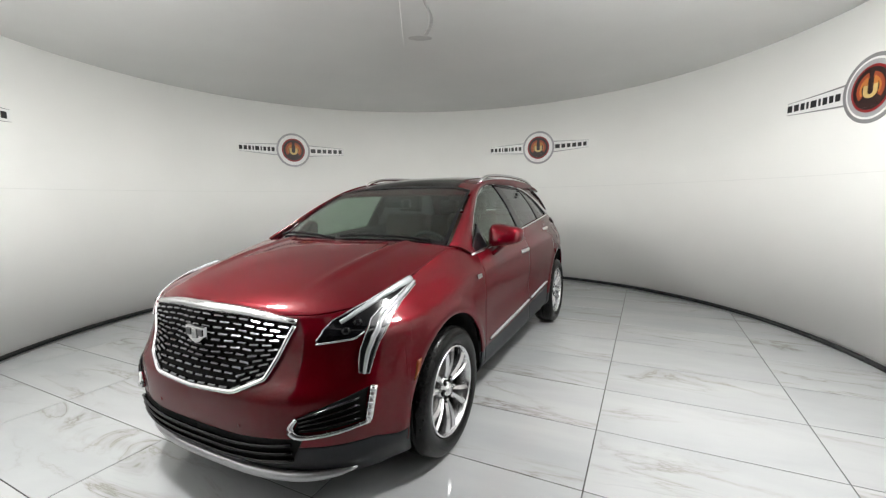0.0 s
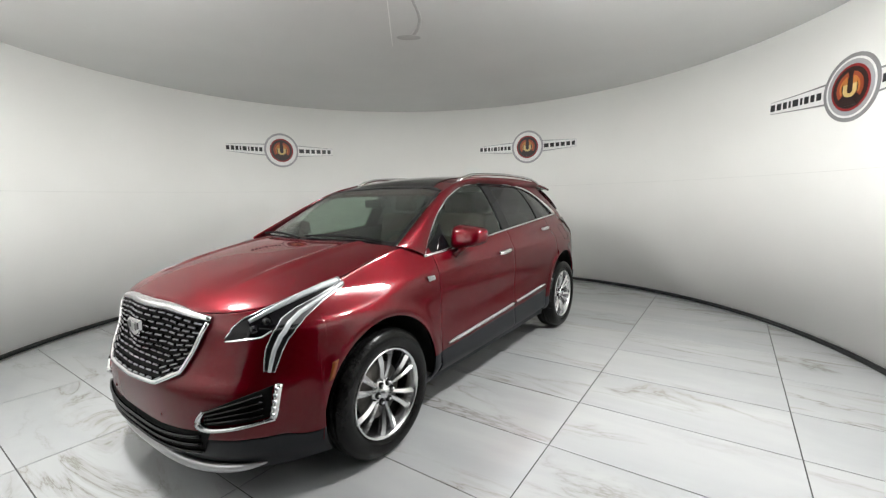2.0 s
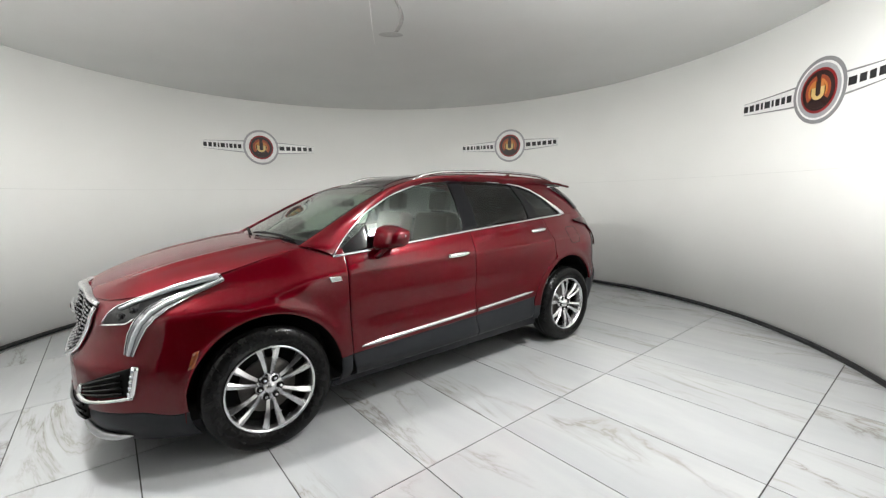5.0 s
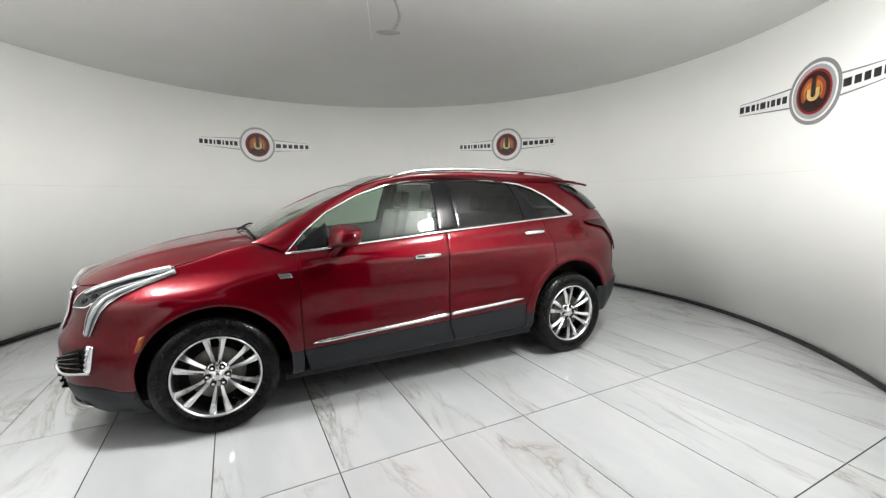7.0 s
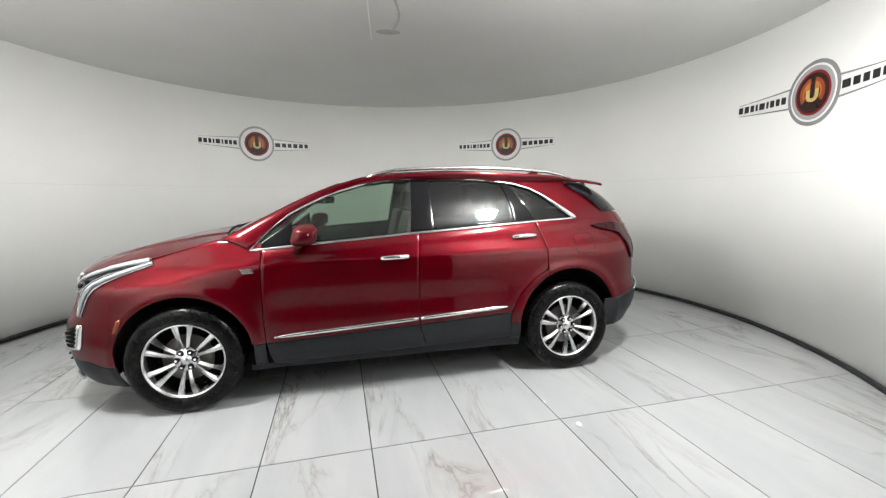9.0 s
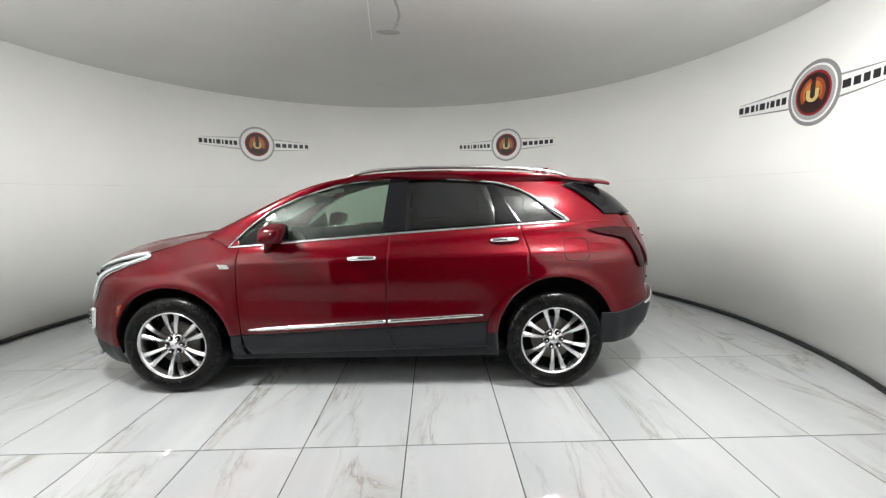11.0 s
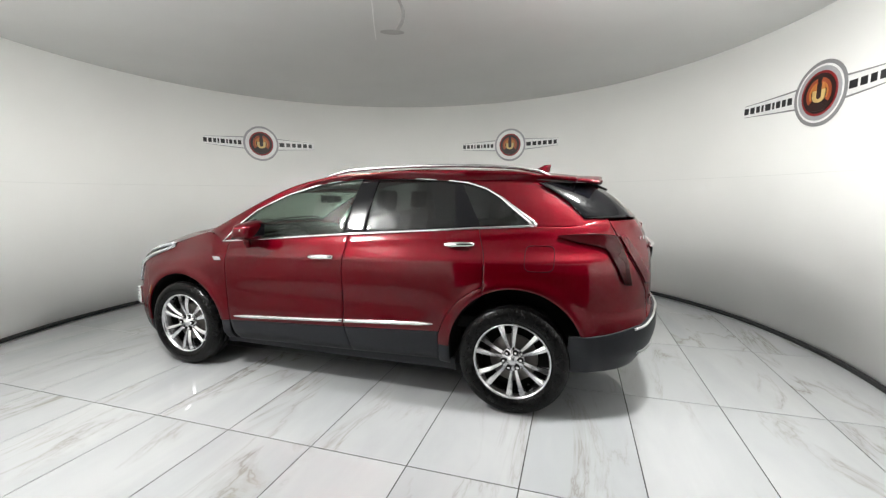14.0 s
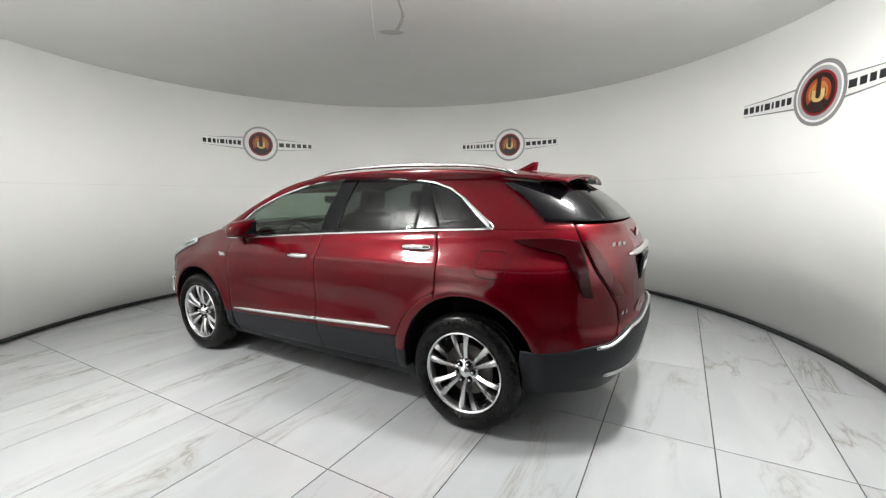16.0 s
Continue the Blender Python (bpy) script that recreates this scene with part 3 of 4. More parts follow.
    def pillar(u, v):
        z = 1.250 + (1.568 - 1.250) * v
        x0, x1 = line(rear_dlo, z), line(gate, z)
        if z > 1.54:
            x1 = -1.53 - 0.22 * (z - 1.54) / 0.028
        x = x0 + (x1 - x0) * u
        return x, flank(x, z), z
    both("rear_pillar", pillar, 24, 30, RED, CAR, 0.012, 0.003, flip=False)
    # roof side rail between the side glass and the roof
    def rail(u, v):
        s = 0.985 - u * (0.985 + 1.75)
        zt = eased(DLO_TOP[::1], s) if s > -0.9 else 1.568
        if s < -0.877:
            zt = 1.568
        a = Vector((s, flank(s, zt), zt))
        b = Vector(roof_edge(u))
        p = a.lerp(b, v)
        bulge = 0.012 * math.sin(math.pi * v)
        return p.x, p.y + bulge * 0.7, p.z + bulge
    both("roof_side", rail, 60, 8, RED, CAR, 0.012, 0.003, flip=True)


EDGE = [(1.175, 0.800, 1.168), (0.93, 0.757, 1.290), (0.68, 0.706, 1.418), (0.44, 0.660, 1.522), (0.20, 0.628, 1.585), (-0.05, 0.612, 1.617), (-0.40, 0.602, 1.635),
        (-0.80, 0.597, 1.637), (-1.20, 0.592, 1.622), (-1.55, 0.585, 1.592), (-1.80, 0.580, 1.562)]


def roof_edge(u):
    return tuple(curve3(EDGE, u))


def top_of_car():
    # bonnet
    xs = np.linspace(0.95, 2.238, 160)
    wide = [flank(x, eased(HOOD_EDGE, x)) for x in xs]
    mid = [(0.9, 1.190), (1.15, 1.198), (1.30, 1.190), (1.60, 1.150), (1.90, 1.085), (2.10, 1.025), (2.20, 0.985), (2.25, 0.962)]

    def bonnet(u, v):
        y = (2 * u - 1) * 0.998 * wide[0]
        a = abs(y)
        ok = [x for x, w in zip(xs, wide) if w >= a]
        xf = ok[-1] if ok else xs[0]
        # refine
        k = min(len(ok), len(xs) - 1)
        if ok and k < len(xs) and wide[k - 1] != wide[k]:
            xf = xs[k - 1] + (xs[k] - xs[k - 1]) * (wide[k - 1] - a) / (wide[k - 1] - wide[k])
        xb = 1.245 - 0.13 * (a / 0.85) ** 2
        x = xb + (max(xf, xb + 0.005) - xb) * v
        edge = eased(HOOD_EDGE, x)
        w = flank(x, edge)
        q = min(a / max(w, 0.01), 1.0)
        z = edge + (eased(mid, x) - edge) * (1 - q ** 3.8)
        z += 0.013 * math.exp(-((a - 0.50 - 0.06 * (1.3 - x)) / 0.032) ** 2) * smooth01((2.15 - x) / 0.4) * (1 - q ** 6)
        return x, y, z
    sheet("bonnet", bonnet, 72, 60, RED, CAR, 0.012, 0.003, flip=True)
    # cowl below the windscreen
    def cowl(u, v):
        y = (2 * u - 1) * 0.78
        b = Vector((1.245 - 0.13 * (abs(y) / 0.85) ** 2 + 0.02, y, 1.175 - 0.03 * (abs(y) / 0.8) ** 2))
        p = ws_base(u)
        q = b.lerp(Vector(p), v)
        return q.x, q.y, q.z - 0.012 * math.sin(math.pi * v) - 0.012
    sheet("cowl", cowl, 24, 6, DULL, CAR, 0.01, 0.0, flip=True)
    # windscreen
    sheet("windscreen", lambda u, v: screen(u, v, 0.0), 30, 24, GLASS_CLEAR, CAR, 0.005, 0.0, flip=True)
    # black print along the screen's rim
    def rim(side):
        def fn(u, v):
            if side == "top":
                p = screen(u, 0.955 + 0.045 * v, 0.004)
            elif side == "low":
                p = screen(u, 0.0 + 0.07 * v, 0.004)
            else:
                p = screen(0.0 + 0.035 * u if side == "a" else 0.965 + 0.035 * u, v, 0.004)
            return p
        return fn
    for s in ("top", "low", "a", "b"):
        sheet("screen_border", rim(s), 20, 12, BLACK, CAR, 0.003, 0.0, flip=True)
    # roof
    def roof(u, v):
        k = 0.27 + (1.0 - 0.27) * v
        e = Vector(roof_edge(k))
        s = 2 * u - 1
        y = e.y * s
        crown = 0.038 * (1 - abs(s) ** 2.3)
        head = 0.07 * (1 - s * s) * (1 - smooth01(v / 0.30))
        return e.x - head, y, e.z + crown * (0.35 + 0.65 * smooth01(v / 0.15))
    sheet("roof", roof, 40, 50, RED, CAR, 0.02, 0.004, flip=False)

    def pane(u, v):
        x, y, z = roof(0.13 + 0.74 * u, 0.05 + 0.50 * v)
        return x, y, z + 0.004
    sheet("sunroof", pane, 24, 24, GLASS_ROOF, CAR, 0.006, 0.002, "black glass sunroof", flip=False)
    # spoiler lip at the roof's end
    def lip(u, v):
        s = 2 * u - 1
        a = Vector(roof(u, 1.0))
        return a.x - v * (0.145 + 0.03 * (1 - s * s)), a.y * (1 - 0.02 * v), a.z - 0.008 * v - 0.010 * v * v * (0.3 + abs(s) ** 4)
    sheet("spoiler", lip, 40, 10, RED, CAR, 0.022, 0.010, flip=False)
    tube("brake_lamp", [(-1.965, y, 1.552) for y in np.linspace(-0.22, 0.22, 9)], 0.010, RED_LENS, CAR, 8, "narrow red brake lamp")
    # aerial fin
    bm = bmesh.new()
    ring = []
    for k in range(9):
        t = k / 8
        h = 0.062 * t ** 0.9
        x0, x1 = -1.395 - 0.145 * t ** 0.75, -1.575 - 0.012 * t
        w = 0.030 * (1 - t) ** 0.6 + 0.004
        ring.append([bm.verts.new((x0 * (1 - s) + x1 * s, w * math.sin(math.pi * min(s * 0.9 + 0.08, 1)) * sg, 1.635 + h)) for sg, ss in ((1, (0, .2, .4, .6, .8, 1)), (-1, (1, .8, .6, .4, .2, 0))) for s in ss])
    for a, b in zip(ring, ring[1:]):
        for i in range(12):
            bm.faces.new((a[i], a[(i + 1) % 12], b[(i + 1) % 12], b[i]))
    bm.faces.new(ring[-1])
    bmesh.ops.recalc_face_normals(bm, faces=bm.faces[:])
    part_bm("aerial_fin", bm, RED, CAR, smooth=True)
    # roof rails, bright
    for s in (1, -1):
        pts = []
        for k in range(25):
            u = k / 24
            x = 0.16 - u * (0.16 + 1.62)
            e = Vector(roof_edge(np.interp(-x, [-EDGE[i][0] for i in range(len(EDGE))], [i / (len(EDGE) - 1) for i in range(len(EDGE))])))
            lift = 0.036 * min(1.0, 8 * u, 8 * (1 - u)) ** 0.5
            pts.append((x, s * (e.y - 0.025), e.z + 0.004 + lift))
        tube("roof_rail", pts, 0.015, SATIN, CAR, 10, "satin silver roof rail", flat=0.9)


SCREEN_BASE = [(1.135, -0.765, 1.160), (1.21, -0.568, 1.170), (1.262, -0.28, 1.170), (1.280, 0.0, 1.170), (1.262, 0.28, 1.170), (1.21, 0.568, 1.170), (1.135, 0.765, 1.160)]
SCREEN_TOP = [(0.455, -0.640, 1.520), (0.385, -0.480, 1.553), (0.350, -0.24, 1.564), (0.338, 0.0, 1.568), (0.350, 0.24, 1.564), (0.385, 0.480, 1.553), (0.455, 0.640, 1.520)]


def ws_base(u):
    return tuple(curve3(SCREEN_BASE, u))


def screen(u, v, off):
    a, b = curve3(SCREEN_BASE, u), curve3(SCREEN_TOP, u)
    p = a.lerp(b, v)
    out = 0.012 * math.sin(math.pi * v) + off
    return p.x + out * 0.42, p.y, p.z + out * 0.9


def side_windows():
    glassy = lambda x, z: flank(x, z) - 0.010
    top = lambda x: line(DLO_TOP, x)
    belt = lambda x: line(BELT, x) + 0.012
    def pane(name, left, right, mat):
        panel(name, left, right, belt, lambda x: max(top(x) - 0.010, belt(x) + 0.004), 26, 16, mat, 0.004, surf=glassy)
    pane("front_side_window", lambda z: -0.140 - 0.11 * (z - 1.19), lambda z: 0.97, GLASS_CLEAR)
    pane("rear_side_window", lambda z: -0.992 + 0.25 * max(0, z - 1.36), lambda z: -0.318 - 0.03 * (z - 1.2), GLASS_DARK)
    pane("quarter_window", lambda z: -1.53, lambda z: -1.190 + 0.62 * (z - 1.25), GLASS_DARK)
    # gloss black posts between the panes
    def post(name, left, right):
        panel(name, left, right, belt, lambda x: top(x) - 0.006, 8, 16, BLACK, 0.02, surf=lambda x, z: flank(x, z) - 0.004)
    post("centre_post", lambda z: -0.318 - 0.03 * (z - 1.2) + 0.001, lambda z: -0.140 - 0.11 * (z - 1.19) - 0.001)
    post("rear_post", lambda z: -1.190 + 0.62 * (z - 1.25) + 0.001, lambda z: -0.992 + 0.25 * max(0, z - 1.36) - 0.001)
    # the small triangle ahead of the mirror
    panel("mirror_base", lambda z: 0.705, lambda z: 0.955, belt, lambda x: min(top(x) - 0.012, belt(x) + 0.006 + (0.955 - x) * 0.62), 8, 8, BLACK, 0.012, surf=lambda x, z: flank(x, z) - 0.002)
    # the bright surround
    for s in (1, -1):
        loop = []
        for x, z in DLO_TOP[::-1]:
            loop.append((x, z))
        dense = []
        for (xa, za), (xb, zb) in zip(loop, loop[1:]):
            for k in range(4):
                t = k / 4
                dense.append((xa + (xb - xa) * t, za + (zb - za) * t))
        dense.append(loop[-1])
        tube("window_trim_upper", [(x, s * (flank(x, z) + 0.001), z) for x, z in dense],
             lambda u: 0.0105 + 0.016 * smooth01((u - 0.80) / 0.18) * (1 if u < 0.985 else 0.6), CHROME, CAR, 8, "chrome window surround", flat=0.9)
        pts = [(x, s * (flank(x, line(BELT, x) + 0.004) + 0.002), line(BELT, x) + 0.004) for x in np.linspace(0.985, -1.555, 44)]
        tube("window_trim_lower", pts, 0.0095, CHROME, CAR, 8, "chrome strip along the window line")


def door_fittings():
    for s in (1, -1):
        # bright strip above the sill, in two lengths
        for xa, xb in ((0.850, -0.168), (-0.186, -0.885)):
            n = 26
            verts, faces = [], []
            for k in range(n + 1):
                x = xa + (xb - xa) * k / n
                zc = 0.487 + 0.0534 * (0.859 - x)
                h = 0.0140 * min(1.0, 0.35 + 6 * abs(x - 0.86), 0.35 + 6 * abs(x + 0.89))
                for dz, dy in ((-h, 0.0), (-h * 0.7, 0.012), (h * 0.7, 0.015), (h, 0.0)):
                    verts.append((x, s * (flank(x, zc + dz) + dy), zc + dz))
            for k in range(n):
                for i in range(3):
                    f = (k * 4 + i, k * 4 + i + 1, k * 4 + 5 + i, k * 4 + 4 + i)
                    faces.append(f if s > 0 else f[::-1])
            faces += [(0, 1, 2, 3), tuple(n * 4 + i for i in range(4))]
            part("sill_strip", mesh_of("sill_strip", verts, faces, CHROME), CAR, "chrome strip with a dark lower edge")
        # handles
        for name, hx, hz, tilt in (("front_door_handle", -0.005, 1.013, 0.06), ("rear_door_handle", -1.054, 1.126, 0.07)):
            pts = []
            for k in range(15):
                u = k / 14
                x = hx + 0.105 - 0.21 * u
                z = hz - tilt * (x - hx) * 0.4 + 0.004 * math.sin(math.pi * u)
                bow = 0.034 * math.sin(math.pi * min(max(u, 0.02), 0.98)) ** 0.45
                pts.append((x, s * (flank(x, z) + bow - 0.006), z))
            grip = tube(name, pts, lambda u: 0.0135 + 0.003 * math.sin(math.pi * u), CHROME, CAR, 10, "chrome door handle", flat=1.15)
            # the scooped cup behind the grip
            def cup(u, v, hx=hx, hz=hz):
                a = 2 * math.pi * u
                x, z = hx + 0.075 * v * math.cos(a), hz + 0.034 * v * math.sin(a)
                return x, s * (flank(x, z) + 0.0012), z
            sheet("handle_cup", cup, 24, 4, RED, grip, 0.0, 0.0, flip=s < 0)
        # wing badge
        bm = rounded_box((0.075, 0.008, 0.034), 0.003, 2)
        for v in bm.verts:
            v.co.z *= 1.0 - 0.9 * max(0, -v.co.x) * 4
            v.co.x += v.co.z * 0.5
        moved(bm, Matrix.Translation((1.0, s * (flank(1.0, 0.961) + 0.004), 0.961)))
        part_bm("wing_badge", bm, ALLOY, CAR, "small silver shield badge")
        # fuel flap outline
        if s > 0:
            loop = []
            for k in range(40):
                a = 2 * math.pi * k / 40
                n4 = 0.42
                x = -1.588 + 0.092 * math.copysign(abs(math.cos(a)) ** n4, math.cos(a))
                z = 1.052 + 0.078 * math.copysign(abs(math.sin(a)) ** n4, math.sin(a))
                loop.append((x, flank(x, z) + 0.0004, z))
            tube("fuel_flap_joint", loop, 0.0028, DULL, CAR, 6, "dark joint round the fuel flap", closed=True)
        # mirror
        def shell(u, v):
            a, b = 2 * math.pi * u, math.pi * v
            x = 0.615 + 0.085 * math.copysign(abs(math.cos(b)) ** 0.7, math.cos(b))
            r = max(math.sin(b), 0) ** 0.5
            y = 0.990 + 0.120 * r * math.copysign(abs(math.cos(a)) ** 0.45, math.cos(a))
            z = 1.196 + 0.074 * r * math.copysign(abs(math.sin(a)) ** 0.5, math.sin(a)) * (1 - 0.24 * (y - 0.98) / 0.115)
            x += -0.12 * (y - 0.985) - 0.25 * (z - 1.196)
            return x, s * y, z
        mirror = sheet("door_mirror", shell, 28, 18, RED, CAR, 0.0, 0.0, flip=s < 0)
        part_bm("mirror_glass", moved(rounded_box((0.006, 0.160, 0.100), 0.002, 1), Matrix.Translation((0.536, s * 0.990, 1.205)) @ Matrix.Rotation(radians(-7 * s), 4, "Z")), BLACK, mirror, "dark mirror glass")
        foot = [(0.690, s * 0.895, 1.060), (0.680, s * 0.925, 1.078), (0.665, s * 0.955, 1.108), (0.640, s * 0.985, 1.150)]
        tube("mirror_foot", foot, lambda u: 0.034 - 0.010 * math.sin(math.pi * u), RED, mirror, 10, flat=0.7)
        tube("turn_signal", [(0.685 - 0.012 * k - 0.004 * k * k, s * (1.015 + 0.0225 * k), 1.212) for k in range(5)], 0.009, LAMP_DRL, mirror, 6, "clear turn signal strip")
        # amber side marker on the wing
        m = [(1.817 - 0.006 * k, 0.597 + 0.0176 * k) for k in range(6)]
        verts, faces = [], []
        for x, z in m:
            for d in (-0.015, 0.015):
                verts.append((x + d, s * (flank(x + d, z) + 0.004), z - d * 0.3))
        for k in range(5):
            f = (2 * k, 2 * k + 1, 2 * k + 3, 2 * k + 2)
            faces.append(f if s < 0 else f[::-1])
        thicken(part("side_marker", mesh_of("side_marker", verts, faces, AMBER), CAR, "amber side marker lamp"), 0.006)


# ---- the car's face ----
def front_patch(name, outline, mat, off, depth, parent=None, label="", nu=14, nv=14):
    """A patch on the nose between two rows of (y, z) points, mirrored on both sides."""
    lower, upper = outline
    res = []
    for s in (1, -1):
        def fn(u, v):
            def at(row):
                k = u * (len(row) - 1)
                i = min(int(k), len(row) - 2)
                f = k - i
                return [row[i][j] + (row[i + 1][j] - row[i][j]) * f for j in (0, 1)]
            a, b = at(lower), at(upper)
            y, z = a[0] + (b[0] - a[0]) * v, a[1] + (b[1] - a[1]) * v
            p = nose(y, z, off)
            return p.x, s * p.y, p.z
        res.append(sheet(name, fn, nu, nv, mat, parent or CAR, depth, 0.002, label, flip=s < 0))
    return res


def nose(y, z, off):
    """A place on the nose, pushed outwards by off."""
    p = front_y(y, z)
    e = 0.01
    t1 = front_y(y + e, z) - front_y(max(y - e, 0.0), z)
    t2 = front_y(y, z + e) - front_y(y, z - e)
    n = t1.cross(t2)
    if n.length > 0:
        n.normalize()
        if n.x < 0:
            n = -n
        p = p + n * off
    return p


GRILLE_TOP = [(0.0, 0.958), (0.30, 0.942), (0.525, 0.915)]
GRILLE_LOW = [(0.0, 0.612), (0.28, 0.626), (0.425, 0.690)]


def grille_at(s, v):
    """s from -1 to 1 across, v from 0 at the foot to 1 at the top."""
    a = abs(s)
    yt, yl = 0.525 * a, 0.425 * a
    zt, zl = line(GRILLE_TOP, yt), line(GRILLE_LOW, yl)
    y = yl + (yt - yl) * v
    z = zl + (zt - zl) * v
    return math.copysign(y, s), z


def grille_place(s, v, off):
    y, z = grille_at(s, v)
    p = nose(abs(y), z, 0.0)
    # the grille stands more upright and further out than the bumper skin
    x = 2.284 - 0.150 * (abs(y) / 0.575) ** 1.5 - 0.035 * smooth01((z - 0.78) / 0.2)
    return Vector((max(p.x + 0.004, x) + off, y, z))


def face():
    # bumper skin, one shell from wing to wing
    def skin(u, v):
        th = (2 * u - 1) * 74.5
        s = 1 if th >= 0 else -1
        a = abs(th)
        top = 0.95
        for _ in range(5):
            p = front(a, top)
            top = eased(HOOD_EDGE, p.x) - 0.004
        low = 0.395 if a < 58 else 0.395 - 0.035 * smooth01((a - 58) / 12)
        z = low + (top - low) * v
        p = front(a, z)
        return p.x, s * p.y, p.z
    sheet("front_bumper", skin, 120, 44, RED, CAR, 0.010, 0.003, flip=False)

    # lower valance, dark plastic
    def valance(u, v):
        th = (2 * u - 1) * 74.5
        s = 1 if th >= 0 else -1
        a = abs(th)
        top = 0.391 if a < 58 else 0.391 - 0.035 * smooth01((a - 58) / 12)
        z = 0.205 + (top - 0.205) * v
        p = front(a, z)
        return p.x - 0.004 - 0.03 * (1 - v) ** 2, s * (p.y - 0.002), p.z
    sheet("front_valance", valance, 90, 12, CLAD, CAR, 0.012, 0.003, flip=False)
    # silver skid lip
    pts = []
    for k in range(49):
        th = -52 + 104 * k / 48
        s = 1 if th >= 0 else -1
        p = front(abs(th), 0.228 + 0.03 * (abs(th) / 52) ** 3)
        pts.append((p.x + 0.004, s * p.y, p.z))
    tube("skid_lip", pts, lambda u: 0.022 * (1 - abs(2 * u - 1) ** 5 * 0.85), LIP, CAR, 10, "silver lip under the bumper", flat=1.15)
    # lower intake
    front_patch("lower_intake", ([(0.0, 0.286), (0.3, 0.292), (0.55, 0.325)], [(0.0, 0.424), (0.3, 0.424), (0.61, 0.440)]), DULL, 0.003, 0.01, nu=20, nv=6)
    for zc in (0.312, 0.350, 0.388):
        tube("intake_bar", [tuple(nose(abs(y), zc + 0.035 * (abs(y) / 0.6) ** 3, 0.012) * Vector((1, 1, 1)) if y >= 0 else
                            (lambda q: Vector((q.x, -q.y, q.z)))(nose(abs(y), zc + 0.035 * (abs(y) / 0.6) ** 3, 0.012))) for y in np.linspace(-0.56, 0.56, 41)],
             0.0105, BLACK, CAR, 6, "gloss black intake bar", flat=0.8)
    # grille
    back = sheet("grille", lambda u, v: tuple(grille_place(2 * u - 1, v, 0.0)), 48, 20, DULL, CAR, 0.02, 0.0, "dark grille of small staggered bars in chrome frame", flip=False)
    n_rows, bar = 12, None
    for r in range(n_rows):
        v = 0.045 + 0.90 * r / (n_rows - 1)
        half = 0.425 + (0.525 - 0.425) * v
        pitch = 0.0735
        n = int(2 * half / pitch) + 2
        for k in range(-n // 2, n // 2 + 1):
            y = (k + 0.5 * (r % 2)) * pitch
            s = y / half
            if abs(s) > 0.965:
                continue
            if bar is None:
                bm = rounded_box((0.020, 0.056, 0.0120), 0.004, 1)
                me = bpy.data.meshes.new("grille_bar")
                bm.normal_update()
                bm.to_mesh(me)
                bm.free()
                me.materials.append(DARKCHROME)
                bar = me
            p, q = grille_place(s, v, 0.010), grille_place(s + 0.02, v, 0.010)
            ob = part("grille_bar", bar, back)
            d = q - p
            yaw = math.atan2(-d.x, d.y)
            rollz = math.atan2(d.z, abs(d.y))
            ob.matrix_basis = Matrix.Translation(p) @ Matrix.Rotation(yaw, 4, "Z") @ Matrix.Rotation(rollz, 4, "X") @ Matrix.Rotation(radians(-12), 4, "Y")
    # frame round the grille: a broad bar on top, a slim one round the foot
    tops = [tuple(grille_place(s, 1.0, -0.004) + Vector((0, 0, 0.014))) for s in np.linspace(-1, 1, 33)]
    tube("grille_top_bar", tops, lambda u: 0.028 - 0.014 * abs(2 * u - 1) ** 3, SATIN, CAR, 10, "broad bright bar over the grille", flat=0.85)
    lows = [tuple(grille_place(-1, v, 0.010)) for v in np.linspace(1, 0, 12)] + [tuple(grille_place(s, 0.0, 0.010)) for s in np.linspace(-1, 1, 33)[1:]] + [tuple(grille_place(1, v, 0.010)) for v in np.linspace(0, 1, 12)[1:]]
    tube("grille_frame", lows, 0.0125, CHROME, CAR, 8, "chrome frame round the grille")
    # shield emblem, a plain shape
    bm = bmesh.new()
    top = [(-0.085, 0.045), (0.085, 0.045), (0.078, -0.012), (0.040, -0.042), (0.0, -0.055), (-0.040, -0.042), (-0.078, -0.012)]
    f = bm.faces.new([bm.verts.new((0, y, z)) for y, z in top])
    up = bmesh.ops.extrude_face_region(bm, geom=[f])
    for v in up["geom"]:
        if isinstance(v, bmesh.types.BMVert):
            v.co.x = 0.016
            v.co.y *= 0.93
            v.co.z *= 0.93
    bmesh.ops.recalc_face_normals(bm, faces=bm.faces[:])
    at = grille_place(0.0, 0.68, 0.022)
    emblem = part_bm("emblem", moved(bm, Matrix.Translation(at) @ Matrix.Scale(0.86, 4)), CHROME, CAR, "silver shield emblem")
    for i in range(3):
        part_bm("emblem_field", moved(rounded_box((0.005, 0.038, 0.046 - 0.014 * abs(i - 1)), 0.002, 1), Matrix.Translation(at + Vector((0.0165, -0.044 + 0.044 * i, 0.004 + 0.006 * abs(i - 1))))),
                SATIN if i == 1 else DARKCHROME, emblem)
    head_lamps()
    # fog lamp pockets
    front_patch("fog_pocket", ([(0.575, 0.468), (0.70, 0.476), (0.815, 0.494)], [(0.600, 0.540), (0.70, 0.585), (0.825, 0.640)]), DULL, 0.004, 0.008)
    for t in (0.15, 0.38, 0.61, 0.84):
        ys = np.linspace(0.60, 0.80, 9)
        for s in (1, -1):
            pts = []
            for y in ys:
                k = (y - 0.56) / 0.26
                zl, zh = 0.472 + 0.026 * k, 0.535 + 0.10 * k
                p = nose(y, zl + (zh - zl) * t, 0.014)
                pts.append((p.x, s * p.y, p.z))
            tube("fog_bar", pts, 0.008, BLACK, CAR, 6, "gloss black pocket bar", flat=0.7)
